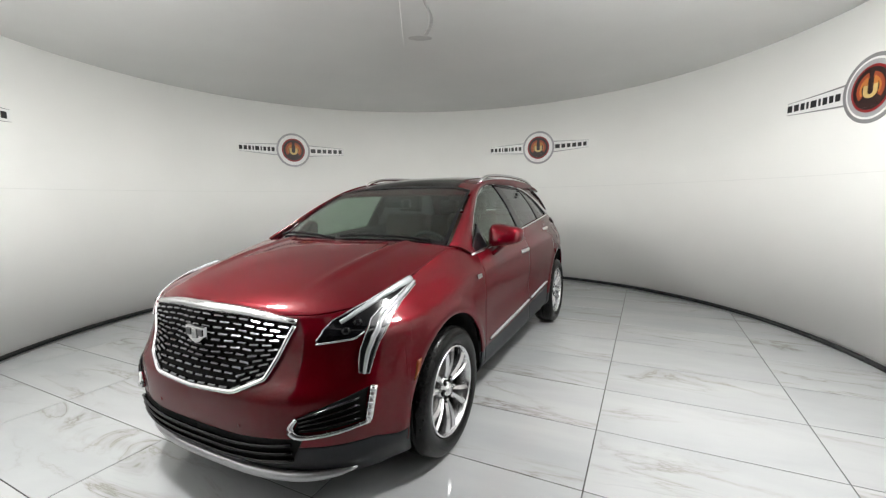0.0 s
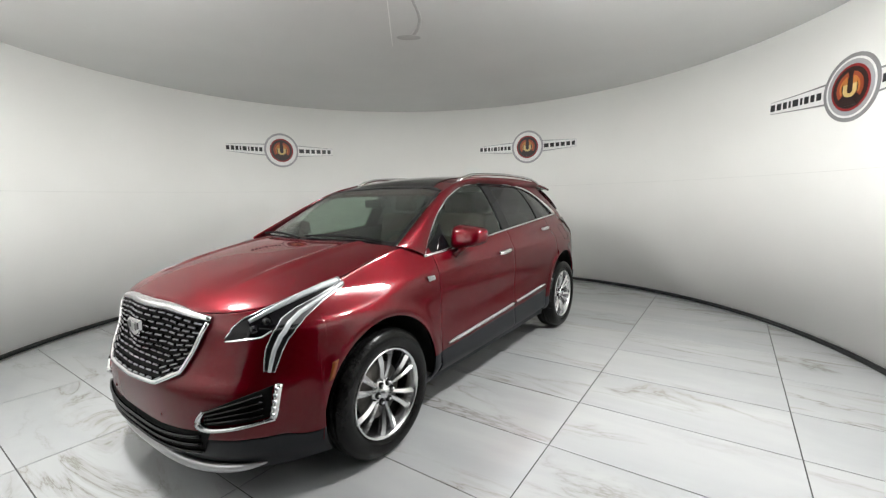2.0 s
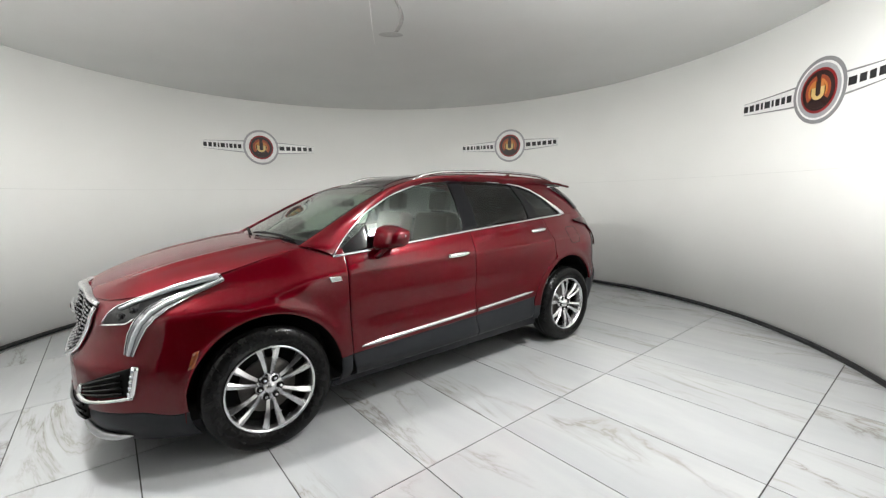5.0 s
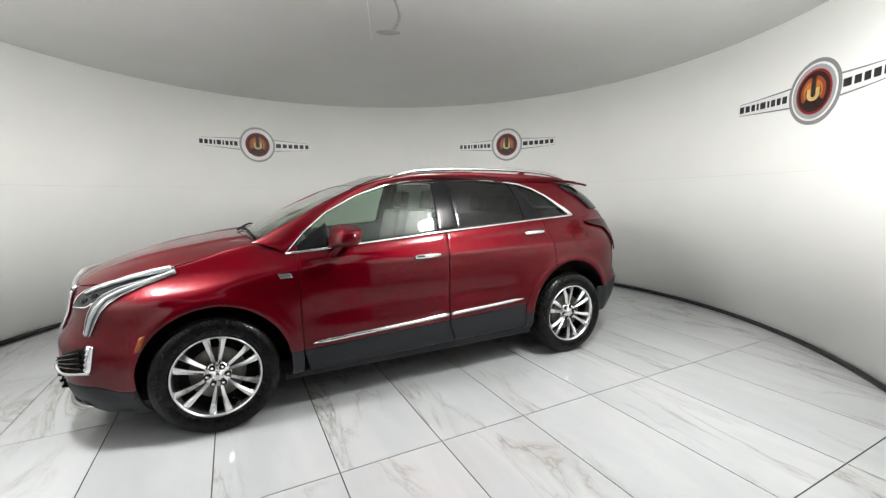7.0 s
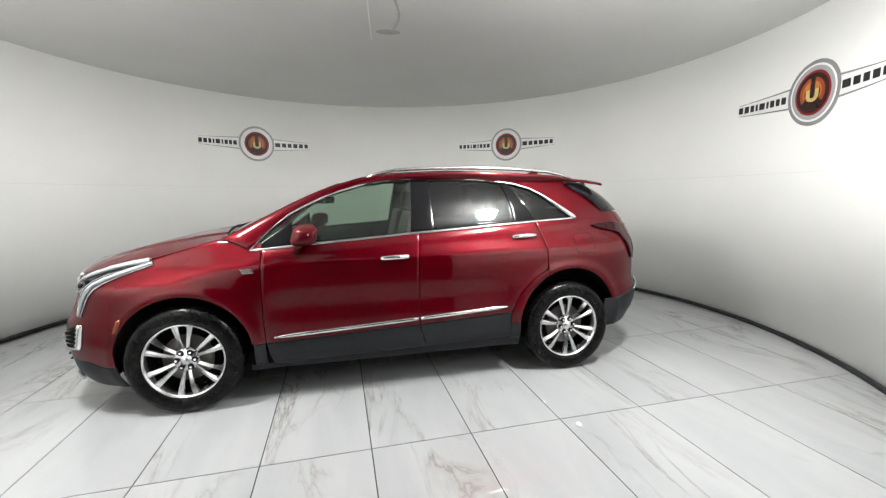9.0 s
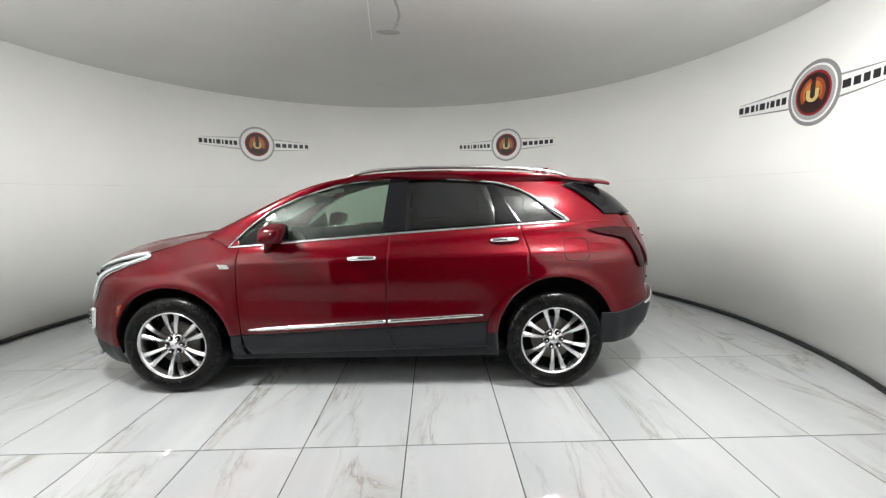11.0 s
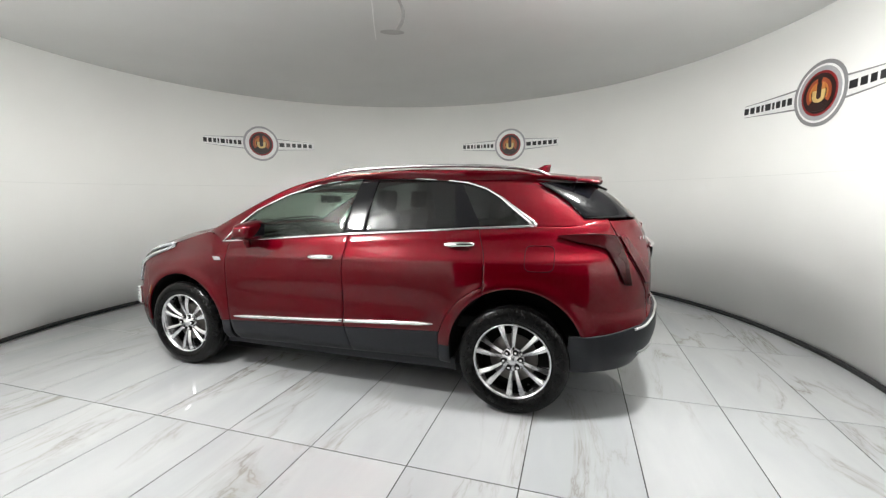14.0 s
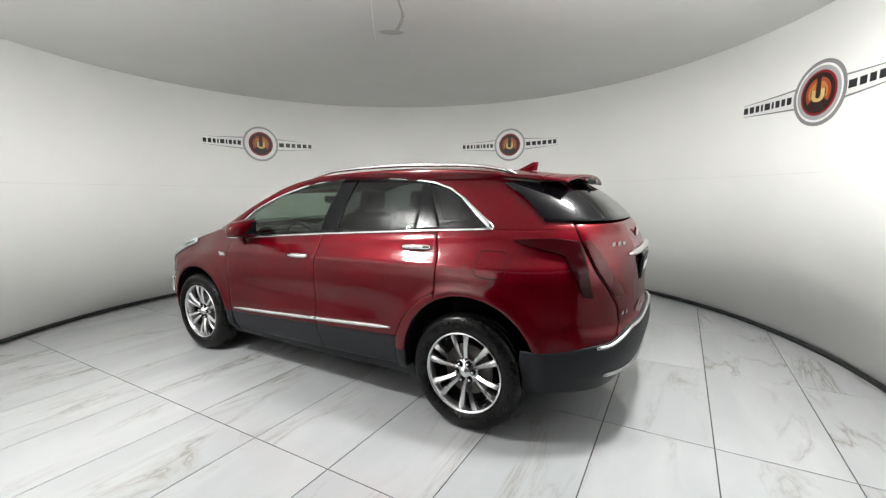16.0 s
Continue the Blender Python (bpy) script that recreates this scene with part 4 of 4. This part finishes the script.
    for s in (1, -1):
        rim = [nose(*q, 0.012) for q in ((0.592, 0.535), (0.570, 0.505), (0.567, 0.478), (0.597, 0.456), (0.66, 0.456), (0.74, 0.468), (0.825, 0.486))]
        tube("fog_trim", [(p.x, s * p.y, p.z) for p in (curve3(rim, k / 24) for k in range(25))], lambda u: 0.010 + 0.008 * math.exp(-((u - 0.35) / 0.2) ** 2), SATIN, CAR, 8, "silver trim below the pocket")
        low, hi = nose(0.822, 0.495, 0.012), nose(0.836, 0.645, 0.012)
        pts = [(low.lerp(hi, k / 8).x, s * low.lerp(hi, k / 8).y, low.lerp(hi, k / 8).z) for k in range(9)]
        frame_ = tube("fog_lamp", pts, 0.019, CHROME, CAR, 10, "upright lamp with chrome frame")
        for k in range(5):
            q = low.lerp(hi, 0.12 + 0.19 * k)
            part_bm("led", moved(rounded_box((0.014, 0.024, 0.016), 0.003, 1), Matrix.Translation((q.x + 0.013, s * (q.y + 0.006), q.z))), LAMP_DRL, frame_, "clear lamp cell")
    # sensors
    for y, z in ((0.30, 0.470), (-0.30, 0.470)):
        p = nose(abs(y), z, 0.001)
        me = lathe_mesh("parking_sensor", [(0.0, 0.002), (0.009, 0.0015), (0.010, 0.0)], RED, 16, "z")
        ob = part("parking_sensor", me, CAR, "small round parking sensor")
        ob.matrix_basis = Matrix.Translation((p.x, math.copysign(p.y, y), z)) @ Matrix.Rotation(radians(90), 4, "Y")


LAMP_UP = [(2.153, 0.850), (2.125, 0.895), (2.085, 0.930), (2.000, 0.968), (1.915, 0.994), (1.831, 1.018), (1.720, 1.040), (1.615, 1.052)]
LAMP_LOW = [(2.155, 0.836), (2.110, 0.845), (2.060, 0.852), (2.020, 0.878), (1.975, 0.913), (1.880, 0.950), (1.760, 0.985), (1.603, 1.024)]
BLADE = [(2.060, 0.698), (2.045, 0.745), (2.028, 0.795), (2.000, 0.850), (1.955, 0.895), (1.890, 0.930), (1.800, 0.962), (1.700, 0.995), (1.608, 1.028)]


def head_lamps():
    for s in (1, -1):
        def on(x, z, off):
            e = 0.004
            gx = (flank(x + e, z) - flank(x - e, z)) / (2 * e)
            gz = (flank(x, z + e) - flank(x, z - e)) / (2 * e)
            n = Vector((-gx, 1.0, -gz)).normalized()
            p = Vector((x, flank(x, z), z)) + n * off
            return p.x, s * p.y, p.z

        def between(u, v):
            k = u * (len(LAMP_UP) - 1)
            i = min(int(k), len(LAMP_UP) - 2)
            f = k - i
            a = [LAMP_LOW[i][j] + (LAMP_LOW[i + 1][j] - LAMP_LOW[i][j]) * f for j in (0, 1)]
            b = [LAMP_UP[i][j] + (LAMP_UP[i + 1][j] - LAMP_UP[i][j]) * f for j in (0, 1)]
            return a[0] + (b[0] - a[0]) * v, a[1] + (b[1] - a[1]) * v

        def mid(u):
            k = u * (len(BLADE) - 1)
            i = min(int(k), len(BLADE) - 2)
            f = k - i
            x, z = (BLADE[i][j] + (BLADE[i + 1][j] - BLADE[i][j]) * f for j in (0, 1))
            dx, dz = BLADE[i + 1][0] - BLADE[i][0], BLADE[i + 1][1] - BLADE[i][1]
            d = math.hypot(dx, dz)
            return x, z, dz / d, -dx / d

        def wide(u):
            return 0.017 + 0.013 * math.sin(math.pi * min(u * 1.25, 1.0)) - 0.004 * u
        root = sheet("headlamp", lambda u, v: on(*between(u, v), 0.005), 40, 12, BLACK, CAR, 0.010, 0.003, "clear headlamp with bright running light", flip=s < 0)
        tube("light_guide", [on(*between(0.30 + 0.68 * k / 24, 0.80), 0.008) for k in range(25)], lambda u: 0.010 + 0.010 * u, LAMP_DRL, root, 8, "frosted light guide")
        tube("upper_bezel", [on(*between(k / 30, 1.0), 0.006) for k in range(31)], 0.0036, CHROME, root, 6, "thin chrome edge")
        tube("lower_bezel", [on(*between(0.42 * k / 20, 0.0), 0.006) for k in range(21)], 0.0055, CHROME, root, 6, "thin chrome edge")

        def blade(u, v):
            x, z, nx, nz = mid(v)
            w = wide(v) * (2 * u - 1)
            return on(x + nx * w, z + nz * w, 0.008)
        sheet("lamp_blade", blade, 6, 40, DARKCHROME, root, 0.010, 0.002, "lamp blade running down to the bumper", flip=s > 0)
        tube("blade_light", [on(*mid(k / 40)[:2], 0.011) for k in range(41)], lambda u: 0.0085 + 0.004 * math.sin(math.pi * u), LAMP_DRL, root, 8, "frosted upright light guide")
        for side in (-1, 1):
            pts = []
            for k in range(41):
                x, z, nx, nz = mid(k / 40)
                w = side * wide(k / 40)
                pts.append(on(x + nx * w, z + nz * w, 0.009))
            tube("blade_bezel", pts, 0.0026, CHROME, root, 6)
        for u in (0.27, 0.40):
            x, z = between(u, 0.42)
            p = on(x, z, 0.008)
            ob = part("projector", lathe_mesh("projector", [(0.0, 0.010), (0.010, 0.009), (0.017, 0.003), (0.020, -0.002), (0.024, -0.002)], BLACK, 20, "z"), root, "round projector lens")
            ob.matrix_basis = Matrix.Translation(p) @ Matrix.Rotation(s * radians(40), 4, "Z") @ Matrix.Rotation(radians(82), 4, "Y")


# ---- the car's tail ----
def tail_at(y, z, off):
    p = rear_y(abs(y), z)
    e = 0.01
    t1 = rear_y(abs(y) + e, z) - rear_y(max(abs(y) - e, 0.0), z)
    t2 = rear_y(abs(y), z + e) - rear_y(abs(y), z - e)
    n = t1.cross(t2)
    if n.length > 0:
        n.normalize()
        if n.x > 0:
            n = -n
        p = p + n * off
    return Vector((p.x, math.copysign(p.y, y) if y else 0.0, p.z))


def rear_arc(a, z):
    """Round the tail: a 0 in the middle, 90 degrees at the flank."""
    k = 2 / 3.5
    c, s = max(math.cos(radians(a)), 0.0) ** k, max(math.sin(radians(a)), 0.0) ** k
    x = X_R - eased(TAIL, z) * c
    return Vector((x, width(x, z) * s, z))


def tail():
    def gate(u, v):
        s = 2 * u - 1
        z = 0.655 + (1.285 - 0.655) * v
        lim = flank(line(GATE_SEAM, z), z) - 0.003
        p = tail_at(s * lim, z, 0.002)
        return p.x, p.y, p.z
    sheet("tailgate", gate, 50, 30, RED, CAR, 0.014, 0.004, flip=True)

    bumper_top = lambda a: 0.700 - 0.075 * smooth01((a - 18) / 22) - 0.055 * smooth01((a - 38) / 30)

    def bumper(u, v):
        s = 2 * u - 1
        a = abs(s) * 73
        top = bumper_top(a)
        z = 0.325 + (top - 0.325) * v
        p = rear_arc(a, z)
        p.x -= 0.010
        return p.x, math.copysign(p.y, s) + math.copysign(0.006, s), p.z
    sheet("rear_bumper", bumper, 90, 20, CLAD, CAR, 0.015, 0.004, "dark grey plastic rear bumper", flip=True)
    # bright strips on the bumper
    for zc, span, r, mat in ((0.672, 44, 0.011, SATIN), (0.43, 36, 0.012, LIP)):
        pts = []
        for k in range(45):
            q = -span + 2 * span * k / 44
            p = rear_arc(abs(q), bumper_top(abs(q)) - 0.014 if zc > 0.5 else zc)
            pts.append((p.x - 0.016, math.copysign(p.y, q), p.z))
        tube("bumper_strip", pts, r, mat, CAR, 8, "silver strip along the bumper")
    for s in (1, -1):
        p = rear_arc(34, 0.335)
        bm = rounded_box((0.10, 0.20, 0.055), 0.018, 3)
        part_bm("exhaust_tip", moved(bm, Matrix.Translation((p.x + 0.075, s * 0.56, 0.345))), CHROME, CAR, "flat chrome exhaust tip")
    # rear window, with black corner pieces and a wiper
    def window(u, v):
        s = 2 * u - 1
        base = tail_at(s * 0.690, 1.292 + 0.006 * abs(s), 0.004)
        top = Vector((-1.885 + 0.33 * abs(s) ** 5, s * 0.60, 1.532))
        p = base.lerp(top, v)
        out = 0.020 * math.sin(math.pi * v)
        return p.x - out * 0.5, p.y, p.z + out
    sheet("rear_window", window, 36, 20, GLASS_DARK, CAR, 0.005, 0.0, flip=False)
    for s in (1, -1):
        def wing(u, v, s=s):
            k = 0.0 + 0.17 * u
            p = window(1 - k if s > 0 else k, v)
            d = Vector((-0.004, s * 0.006, 0.006))
            return p[0] + d.x, p[1] + d.y, p[2] + d.z
        sheet("window_wing", wing, 10, 18, BLACK, CAR, 0.008, 0.002, "gloss black window edge", flip=s < 0)
    w0, w1 = Vector(window(0.5, 0.97)), Vector(window(0.5, 0.70))
    part_bm("wiper_cover", moved(rounded_box((0.12, 0.30, 0.03), 0.012, 3), Matrix.Translation(w0 + Vector((-0.02, 0.0, 0.02)))), DULL, CAR)
    tube("rear_wiper", [tuple(w0.lerp(w1, t) + Vector((-0.012, 0.18 * t, 0.012))) for t in np.linspace(0, 1, 6)], 0.009, DULL, CAR, 6)
    # tail lamps: an arm along the flank and a blade down the corner
    for s in (1, -1):
        inner = [(-1.691, 1.186), (-1.795, 1.154), (-1.900, 1.136), (-1.985, 1.112), (-2.048, 1.008), (-2.097, 0.895)]
        outer = [(-1.700, 1.194), (-1.810, 1.202), (-1.920, 1.207), (-2.050, 1.190), (-2.108, 1.050), (-2.140, 0.888)]

        def on(k, v, off):
            n = len(inner) - 1
            i = min(int(k * n), n - 1)
            f = k * n - i
            a = [inner[i][j] + (inner[i + 1][j] - inner[i][j]) * f for j in (0, 1)]
            b = [outer[i][j] + (outer[i + 1][j] - outer[i][j]) * f for j in (0, 1)]
            x, z = a[0] + (b[0] - a[0]) * v, a[1] + (b[1] - a[1]) * v
            return x - off * 0.6, s * (flank(x, z) + off), z
        lamp = sheet("tail_lamp", lambda u, v: on(u, v, 0.006), 36, 8, DARK_LENS, CAR, 0.012, 0.003, "smoked dark red tail lamp", flip=s > 0)
        sheet("lamp_blade", lambda u, v: on(0.60 + 0.385 * u, 0.14 + 0.42 * v, 0.010), 20, 5, RED_LENS, lamp, 0.006, 0.002, "red upright tail lamp", flip=s > 0)
        tube("lamp_rib", [on(0.10 + 0.88 * k / 24, 0.62, 0.009) for k in range(25)], 0.005, RED_LENS, lamp, 6)
    for s in (1, -1):
        def gate_lens(u, v, s=s):
            z = 0.880 + (1.188 - 0.880) * v
            lim = flank(line(GATE_SEAM, z), z) - 0.006
            y = lim - (0.030 + 0.065 * (1 - v)) * u
            p = tail_at(s * y, z, 0.006)
            return p.x, p.y, p.z
        sheet("gate_lamp", gate_lens, 12, 16, GATE_LENS, CAR, 0.008, 0.002, "smoked red lamp on the tailgate corner", flip=s > 0)
    # bright bar and dark number plate recess
    pts = [tuple(tail_at(y, 1.100, 0.020)) for y in np.linspace(-0.44, 0.44, 31)]
    tube("tailgate_bar", pts, lambda u: 0.021 * min(1.0, 0.25 + 6 * min(u, 1 - u)), CHROME, CAR, 8, "chrome bar across the tailgate")
    p = tail_at(0.0, 0.985, 0.004)
    recess = part_bm("plate_recess", moved(rounded_box((0.02, 0.40, 0.20), 0.008, 2), Matrix.Translation(p) @ Matrix.Rotation(radians(-6), 4, "Y")), BLACK, CAR)
    plate = part_bm("number_plate", moved(rounded_box((0.008, 0.305, 0.152), 0.003, 1), Matrix.Translation(p + Vector((-0.014, 0, 0))) @ Matrix.Rotation(radians(-6), 4, "Y")), INK, recess, "black dealer plate with a pale bar")
    part_bm("plate_bar", moved(rounded_box((0.006, 0.20, 0.05), 0.002, 1), Matrix.Translation(p + Vector((-0.018, 0, 0))) @ Matrix.Rotation(radians(-6), 4, "Y")), WHITE_PRINT, recess)
    e = tail_at(0.0, 1.205, 0.012)
    part_bm("rear_emblem", moved(rounded_box((0.014, 0.13, 0.065), 0.006, 2), Matrix.Translation(e)), CHROME, CAR, "silver shield emblem")
    # plain bars for the model lettering
    for k in range(3):
        q = tail_at(0.525 - 0.050 * k, 1.165, 0.006)
        part_bm("letter_bar", moved(rounded_box((0.006, 0.036, 0.022), 0.002, 1), Matrix.Translation(q) @ Matrix.Rotation(radians(-14), 4, "Z")), SATIN, CAR)
    for k in range(2):
        q = tail_at(0.545 - 0.05 * k, 0.775, 0.006)
        part_bm("letter_bar", moved(rounded_box((0.005, 0.036, 0.020), 0.002, 1), Matrix.Translation(q)), SATIN, CAR)


# ---- wheels, underside, cabin ----
WHEEL = 0.968


def wheel_set():
    tyre = lathe_mesh("tyre", [(0.262, 0.085), (0.275, 0.103), (0.300, 0.112), (0.330, 0.113), (0.352, 0.106), (0.369, 0.093), (0.377, 0.080),
                               (0.3815, 0.055), (0.3815, 0.052), (0.374, 0.050), (0.374, 0.044), (0.382, 0.042), (0.3825, 0.006), (0.374, 0.004), (0.374, -0.004), (0.3825, -0.006), (0.382, -0.042),
                               (0.374, -0.044), (0.374, -0.050), (0.3815, -0.052), (0.377, -0.080), (0.369, -0.093), (0.352, -0.106), (0.30, -0.112), (0.262, -0.09)], RUBBER, 96)
    rim = lathe_mesh("rim", [(0.266, 0.098), (0.263, 0.103), (0.256, 0.101), (0.250, 0.088), (0.243, 0.070), (0.236, 0.0), (0.232, -0.09), (0.262, -0.095)], ALLOY, 96)
    disc = lathe_mesh("brake_disc", [(0.07, 0.02), (0.165, 0.020), (0.168, 0.0), (0.07, -0.01)], IRON, 48)
    back = lathe_mesh("wheel_back", [(0.235, -0.045), (0.10, -0.045), (0.0, -0.045)], DULL, 48)
    hub = lathe_mesh("hub", [(0.0, 0.080), (0.030, 0.080), (0.036, 0.074), (0.040, 0.068), (0.074, 0.062), (0.084, 0.054), (0.088, 0.03), (0.07, -0.02)], ALLOY, 36)
    cap = lathe_mesh("centre_cap", [(0.0, 0.087), (0.027, 0.086), (0.031, 0.078)], SATIN, 24)
    nut = lathe_mesh("wheel_nut", [(0.0, 0.084), (0.008, 0.083), (0.0105, 0.079), (0.0105, 0.05)], CHROME, 6)
    nut_cup = lathe_mesh("nut_recess", [(0.0185, 0.060), (0.0190, 0.0725), (0.0165, 0.0725), (0.0155, 0.0700), (0.0, 0.0700)], DULL, 16)
    # the two leaning spokes of a pair, running up the z axis
    spokes = []
    for side in (-1, 1):
        bm = bmesh.new()
        rows = []
        for k in range(13):
            t = k / 12
            r = 0.062 + (0.254 - 0.062) * t
            c = side * (0.0125 + 0.0375 * t ** 1.15)
            w = 0.0115 + 0.0115 * t ** 1.4
            y = 0.060 + 0.016 * math.sin(math.pi * min(t * 0.9, 1)) + 0.024 * t
            ridge = c - side * w * 0.35
            rows.append([bm.verts.new(p) for p in ((c - w, y - 0.034, r), (c - w * 0.95, y - 0.009, r), (ridge, y + 0.003, r), (c + w * 0.95, y - 0.009, r), (c + w, y - 0.034, r))])
        for a, b in zip(rows, rows[1:]):
            for i in range(4):
                bm.faces.new((a[i], a[i + 1], b[i + 1], b[i]))
        bmesh.ops.recalc_face_normals(bm, faces=bm.faces[:])
        for f in bm.faces:
            f.smooth = True
        for column in zip(*rows):
            for p, q in zip(column, column[1:]):
                e = bm.edges.get((p, q))
                e.smooth = False
        spoke = bpy.data.meshes.new("spoke")
        bm.to_mesh(spoke)
        bm.free()
        spoke.materials.append(ALLOY)
        spokes.append(spoke)
    for name, x, s, spin in (("front_wheel", FW, 1, 0), ("rear_wheel", RW, 1, 7), ("front_wheel", FW, -1, 0), ("rear_wheel", RW, -1, 0)):
        w = part(name, rim, CAR, "bright alloy wheel with six twin spokes and black tyre")
        w.matrix_basis = Matrix.Translation((x, s * 0.842, HUB_Z)) @ (Matrix.Identity(4) if s > 0 else Matrix.Rotation(math.pi, 4, "Z")) @ Matrix.Rotation(radians(spin), 4, "Y") @ Matrix.Diagonal((WHEEL, 1.0, WHEEL, 1.0))
        part("tyre", tyre, w, "black rubber tyre")
        part("brake_disc", disc, w)
        part("wheel_back", back, w)
        part("hub", hub, w)
        part("centre_cap", cap, w)
        for k in range(6):
            r = Matrix.Rotation(radians(60 * k), 4, "Y")
            for spoke in spokes:
                part("spoke", spoke, w).matrix_basis = r
            for me in (nut, nut_cup):
                part(me.name, me, w).matrix_basis = Matrix.Rotation(radians(60 * k + 30), 4, "Y") @ Matrix.Translation((0, 0, 0.060))


def underside():
    # plain black blocks inside the body, added to stop light passing through
    part_bm("underbody", moved(rounded_box((3.5, 1.44, 0.12), 0.03), Matrix.Translation((0.15, 0, 0.27))), DULL, CAR)
    part_bm("engine_bay", moved(rounded_box((1.10, 1.16, 0.62), 0.03), Matrix.Translation((1.52, 0, 0.62))), DULL, CAR)
    part_bm("boot_floor", moved(rounded_box((1.05, 1.16, 0.48), 0.03), Matrix.Translation((-1.68, 0, 0.635))), DULL, CAR)
    for cx, cz, r in ARCHES:
        for s in (1, -1):
            def liner(u, v):
                a = radians(-12) + radians(200) * u
                rr = r + 0.014 - 0.008 * v
                x, z = cx + rr * math.cos(a), cz + rr * math.sin(a)
                y = min(flank(min(max(x, -2.0), 1.95), max(z, 0.3)), 0.95) - 0.030 - 0.32 * v
                return x, s * y, z
            sheet("arch_liner", liner, 40, 6, DULL, CAR, 0.008, 0.0, flip=s > 0)


def seat(x, y, width_, back):
    root = part_bm("seat_cushion", moved(rounded_box((0.52, width_, 0.17), 0.06, 4), Matrix.Translation((x, y, 0.70))), LEATHER, CAR, "brown leather seat")
    part_bm("seat_back", moved(rounded_box((0.15, width_, back), 0.06, 4), Matrix.Translation((x - 0.30, y, 0.76 + back / 2)) @ Matrix.Rotation(radians(-13), 4, "Y")), LEATHER, root)
    for yy in ((y,) if width_ < 0.8 else (y - 0.38, y, y + 0.38)):
        part_bm("headrest", moved(rounded_box((0.09, 0.25, 0.17), 0.04, 4), Matrix.Translation((x - 0.40, yy, 0.86 + back)) @ Matrix.Rotation(radians(-8), 4, "Y")), LEATHER, root)
    return root


def cabin():
    seat(0.12, 0.36, 0.50, 0.56)
    seat(0.12, -0.36, 0.50, 0.56)
    seat(-0.82, 0.0, 1.25, 0.50)
    part_bm("cabin_floor", moved(rounded_box((2.6, 1.44, 0.10), 0.02), Matrix.Translation((-0.30, 0, 0.55))), DARKTRIM, CAR)
    for s in (1, -1):
        def trim(u, v):
            x = 0.92 - 2.46 * u
            low = 0.55 + 0.34 * smooth01((-0.90 - x) / 0.20)
            z = low + (line(BELT, x) - 0.01 - low) * v
            return x, s * (flank(x, z) - 0.075 + 0.03 * v ** 4), z
        sheet("door_trim", trim, 20, 8, DARKTRIM, CAR, 0.02, 0.0, flip=s > 0)
    dash = moved(rounded_box((0.50, 1.42, 0.26), 0.08, 4), Matrix.Translation((0.95, 0, 1.00)))
    part_bm("dashboard", dash, DARKTRIM, CAR, "dark dashboard")
    part_bm("dash_top", moved(rounded_box((0.42, 1.30, 0.05), 0.02, 2), Matrix.Translation((1.05, 0, 1.125))), DARKTRIM, CAR)
    part_bm("centre_console", moved(rounded_box((0.80, 0.26, 0.26), 0.05, 3), Matrix.Translation((0.38, 0, 0.72))), DARKTRIM, CAR)
    pts = [(0.60 + 0.07 * math.sin(a) , 0.36 + 0.185 * math.cos(a), 1.03 + 0.175 * math.sin(a)) for a in np.linspace(0, 2 * math.pi, 33)[:-1]]
    wheel = tube("steering_wheel", pts, 0.016, DARKTRIM, CAR, 8, "dark steering wheel", closed=True)
    part_bm("steering_hub", moved(rounded_box((0.06, 0.16, 0.13), 0.03, 3), Matrix.Translation((0.615, 0.36, 1.02))), DARKTRIM, wheel)
    part_bm("rear_view_mirror", moved(rounded_box((0.04, 0.25, 0.07), 0.018, 3), Matrix.Translation((0.52, 0.0, 1.43))), DARKTRIM, CAR)
    part_bm("camera_housing", moved(rounded_box((0.16, 0.14, 0.06), 0.02, 3), Matrix.Translation((0.50, 0.0, 1.425))), DARKTRIM, CAR)
    def lining(u, v):
        k = 0.30 + 0.68 * v
        e = Vector(roof_edge(k))
        s = 2 * u - 1
        return e.x - 0.05 * (1 - s * s) * (1 - v), e.y * 0.97 * s, e.z - 0.035 + 0.03 * (1 - abs(s) ** 2.3)
    sheet("roof_lining", lining, 20, 24, LINER, CAR, 0.01, 0.0, flip=True)
    # wipers
    for y0, y1 in ((0.62, -0.02), (-0.05, -0.66)):
        pts = []
        for k in range(12):
            t = k / 11
            u = (y0 + (y1 - y0) * t + 0.765) / 1.53
            p = screen(u, 0.035 + 0.05 * math.sin(math.pi * t * 0.8), 0.022)
            pts.append(p)
        tube("wiper", pts, 0.0085, DULL, CAR, 6, "black wiper")


side_panels()
top_of_car()
side_windows()
door_fittings()
face()
tail()
wheel_set()
underside()
cabin()


def motions():
    """The turntable turns, and the car stands on it."""
    floor_rows, car_rows = [], []
    for t, a in TURN:
        floor_rows.append((t, pose(0, 0, 0, 0, 0, a)))
        r = Matrix.Rotation(radians(a), 4, "Z")
        car_rows.append((t, r @ Matrix.Translation((-AXIS_X, -AXIS_Y + 0.0125, 0))))
    walk(FLOOR, floor_rows)
    walk(CAR, car_rows)


motions()
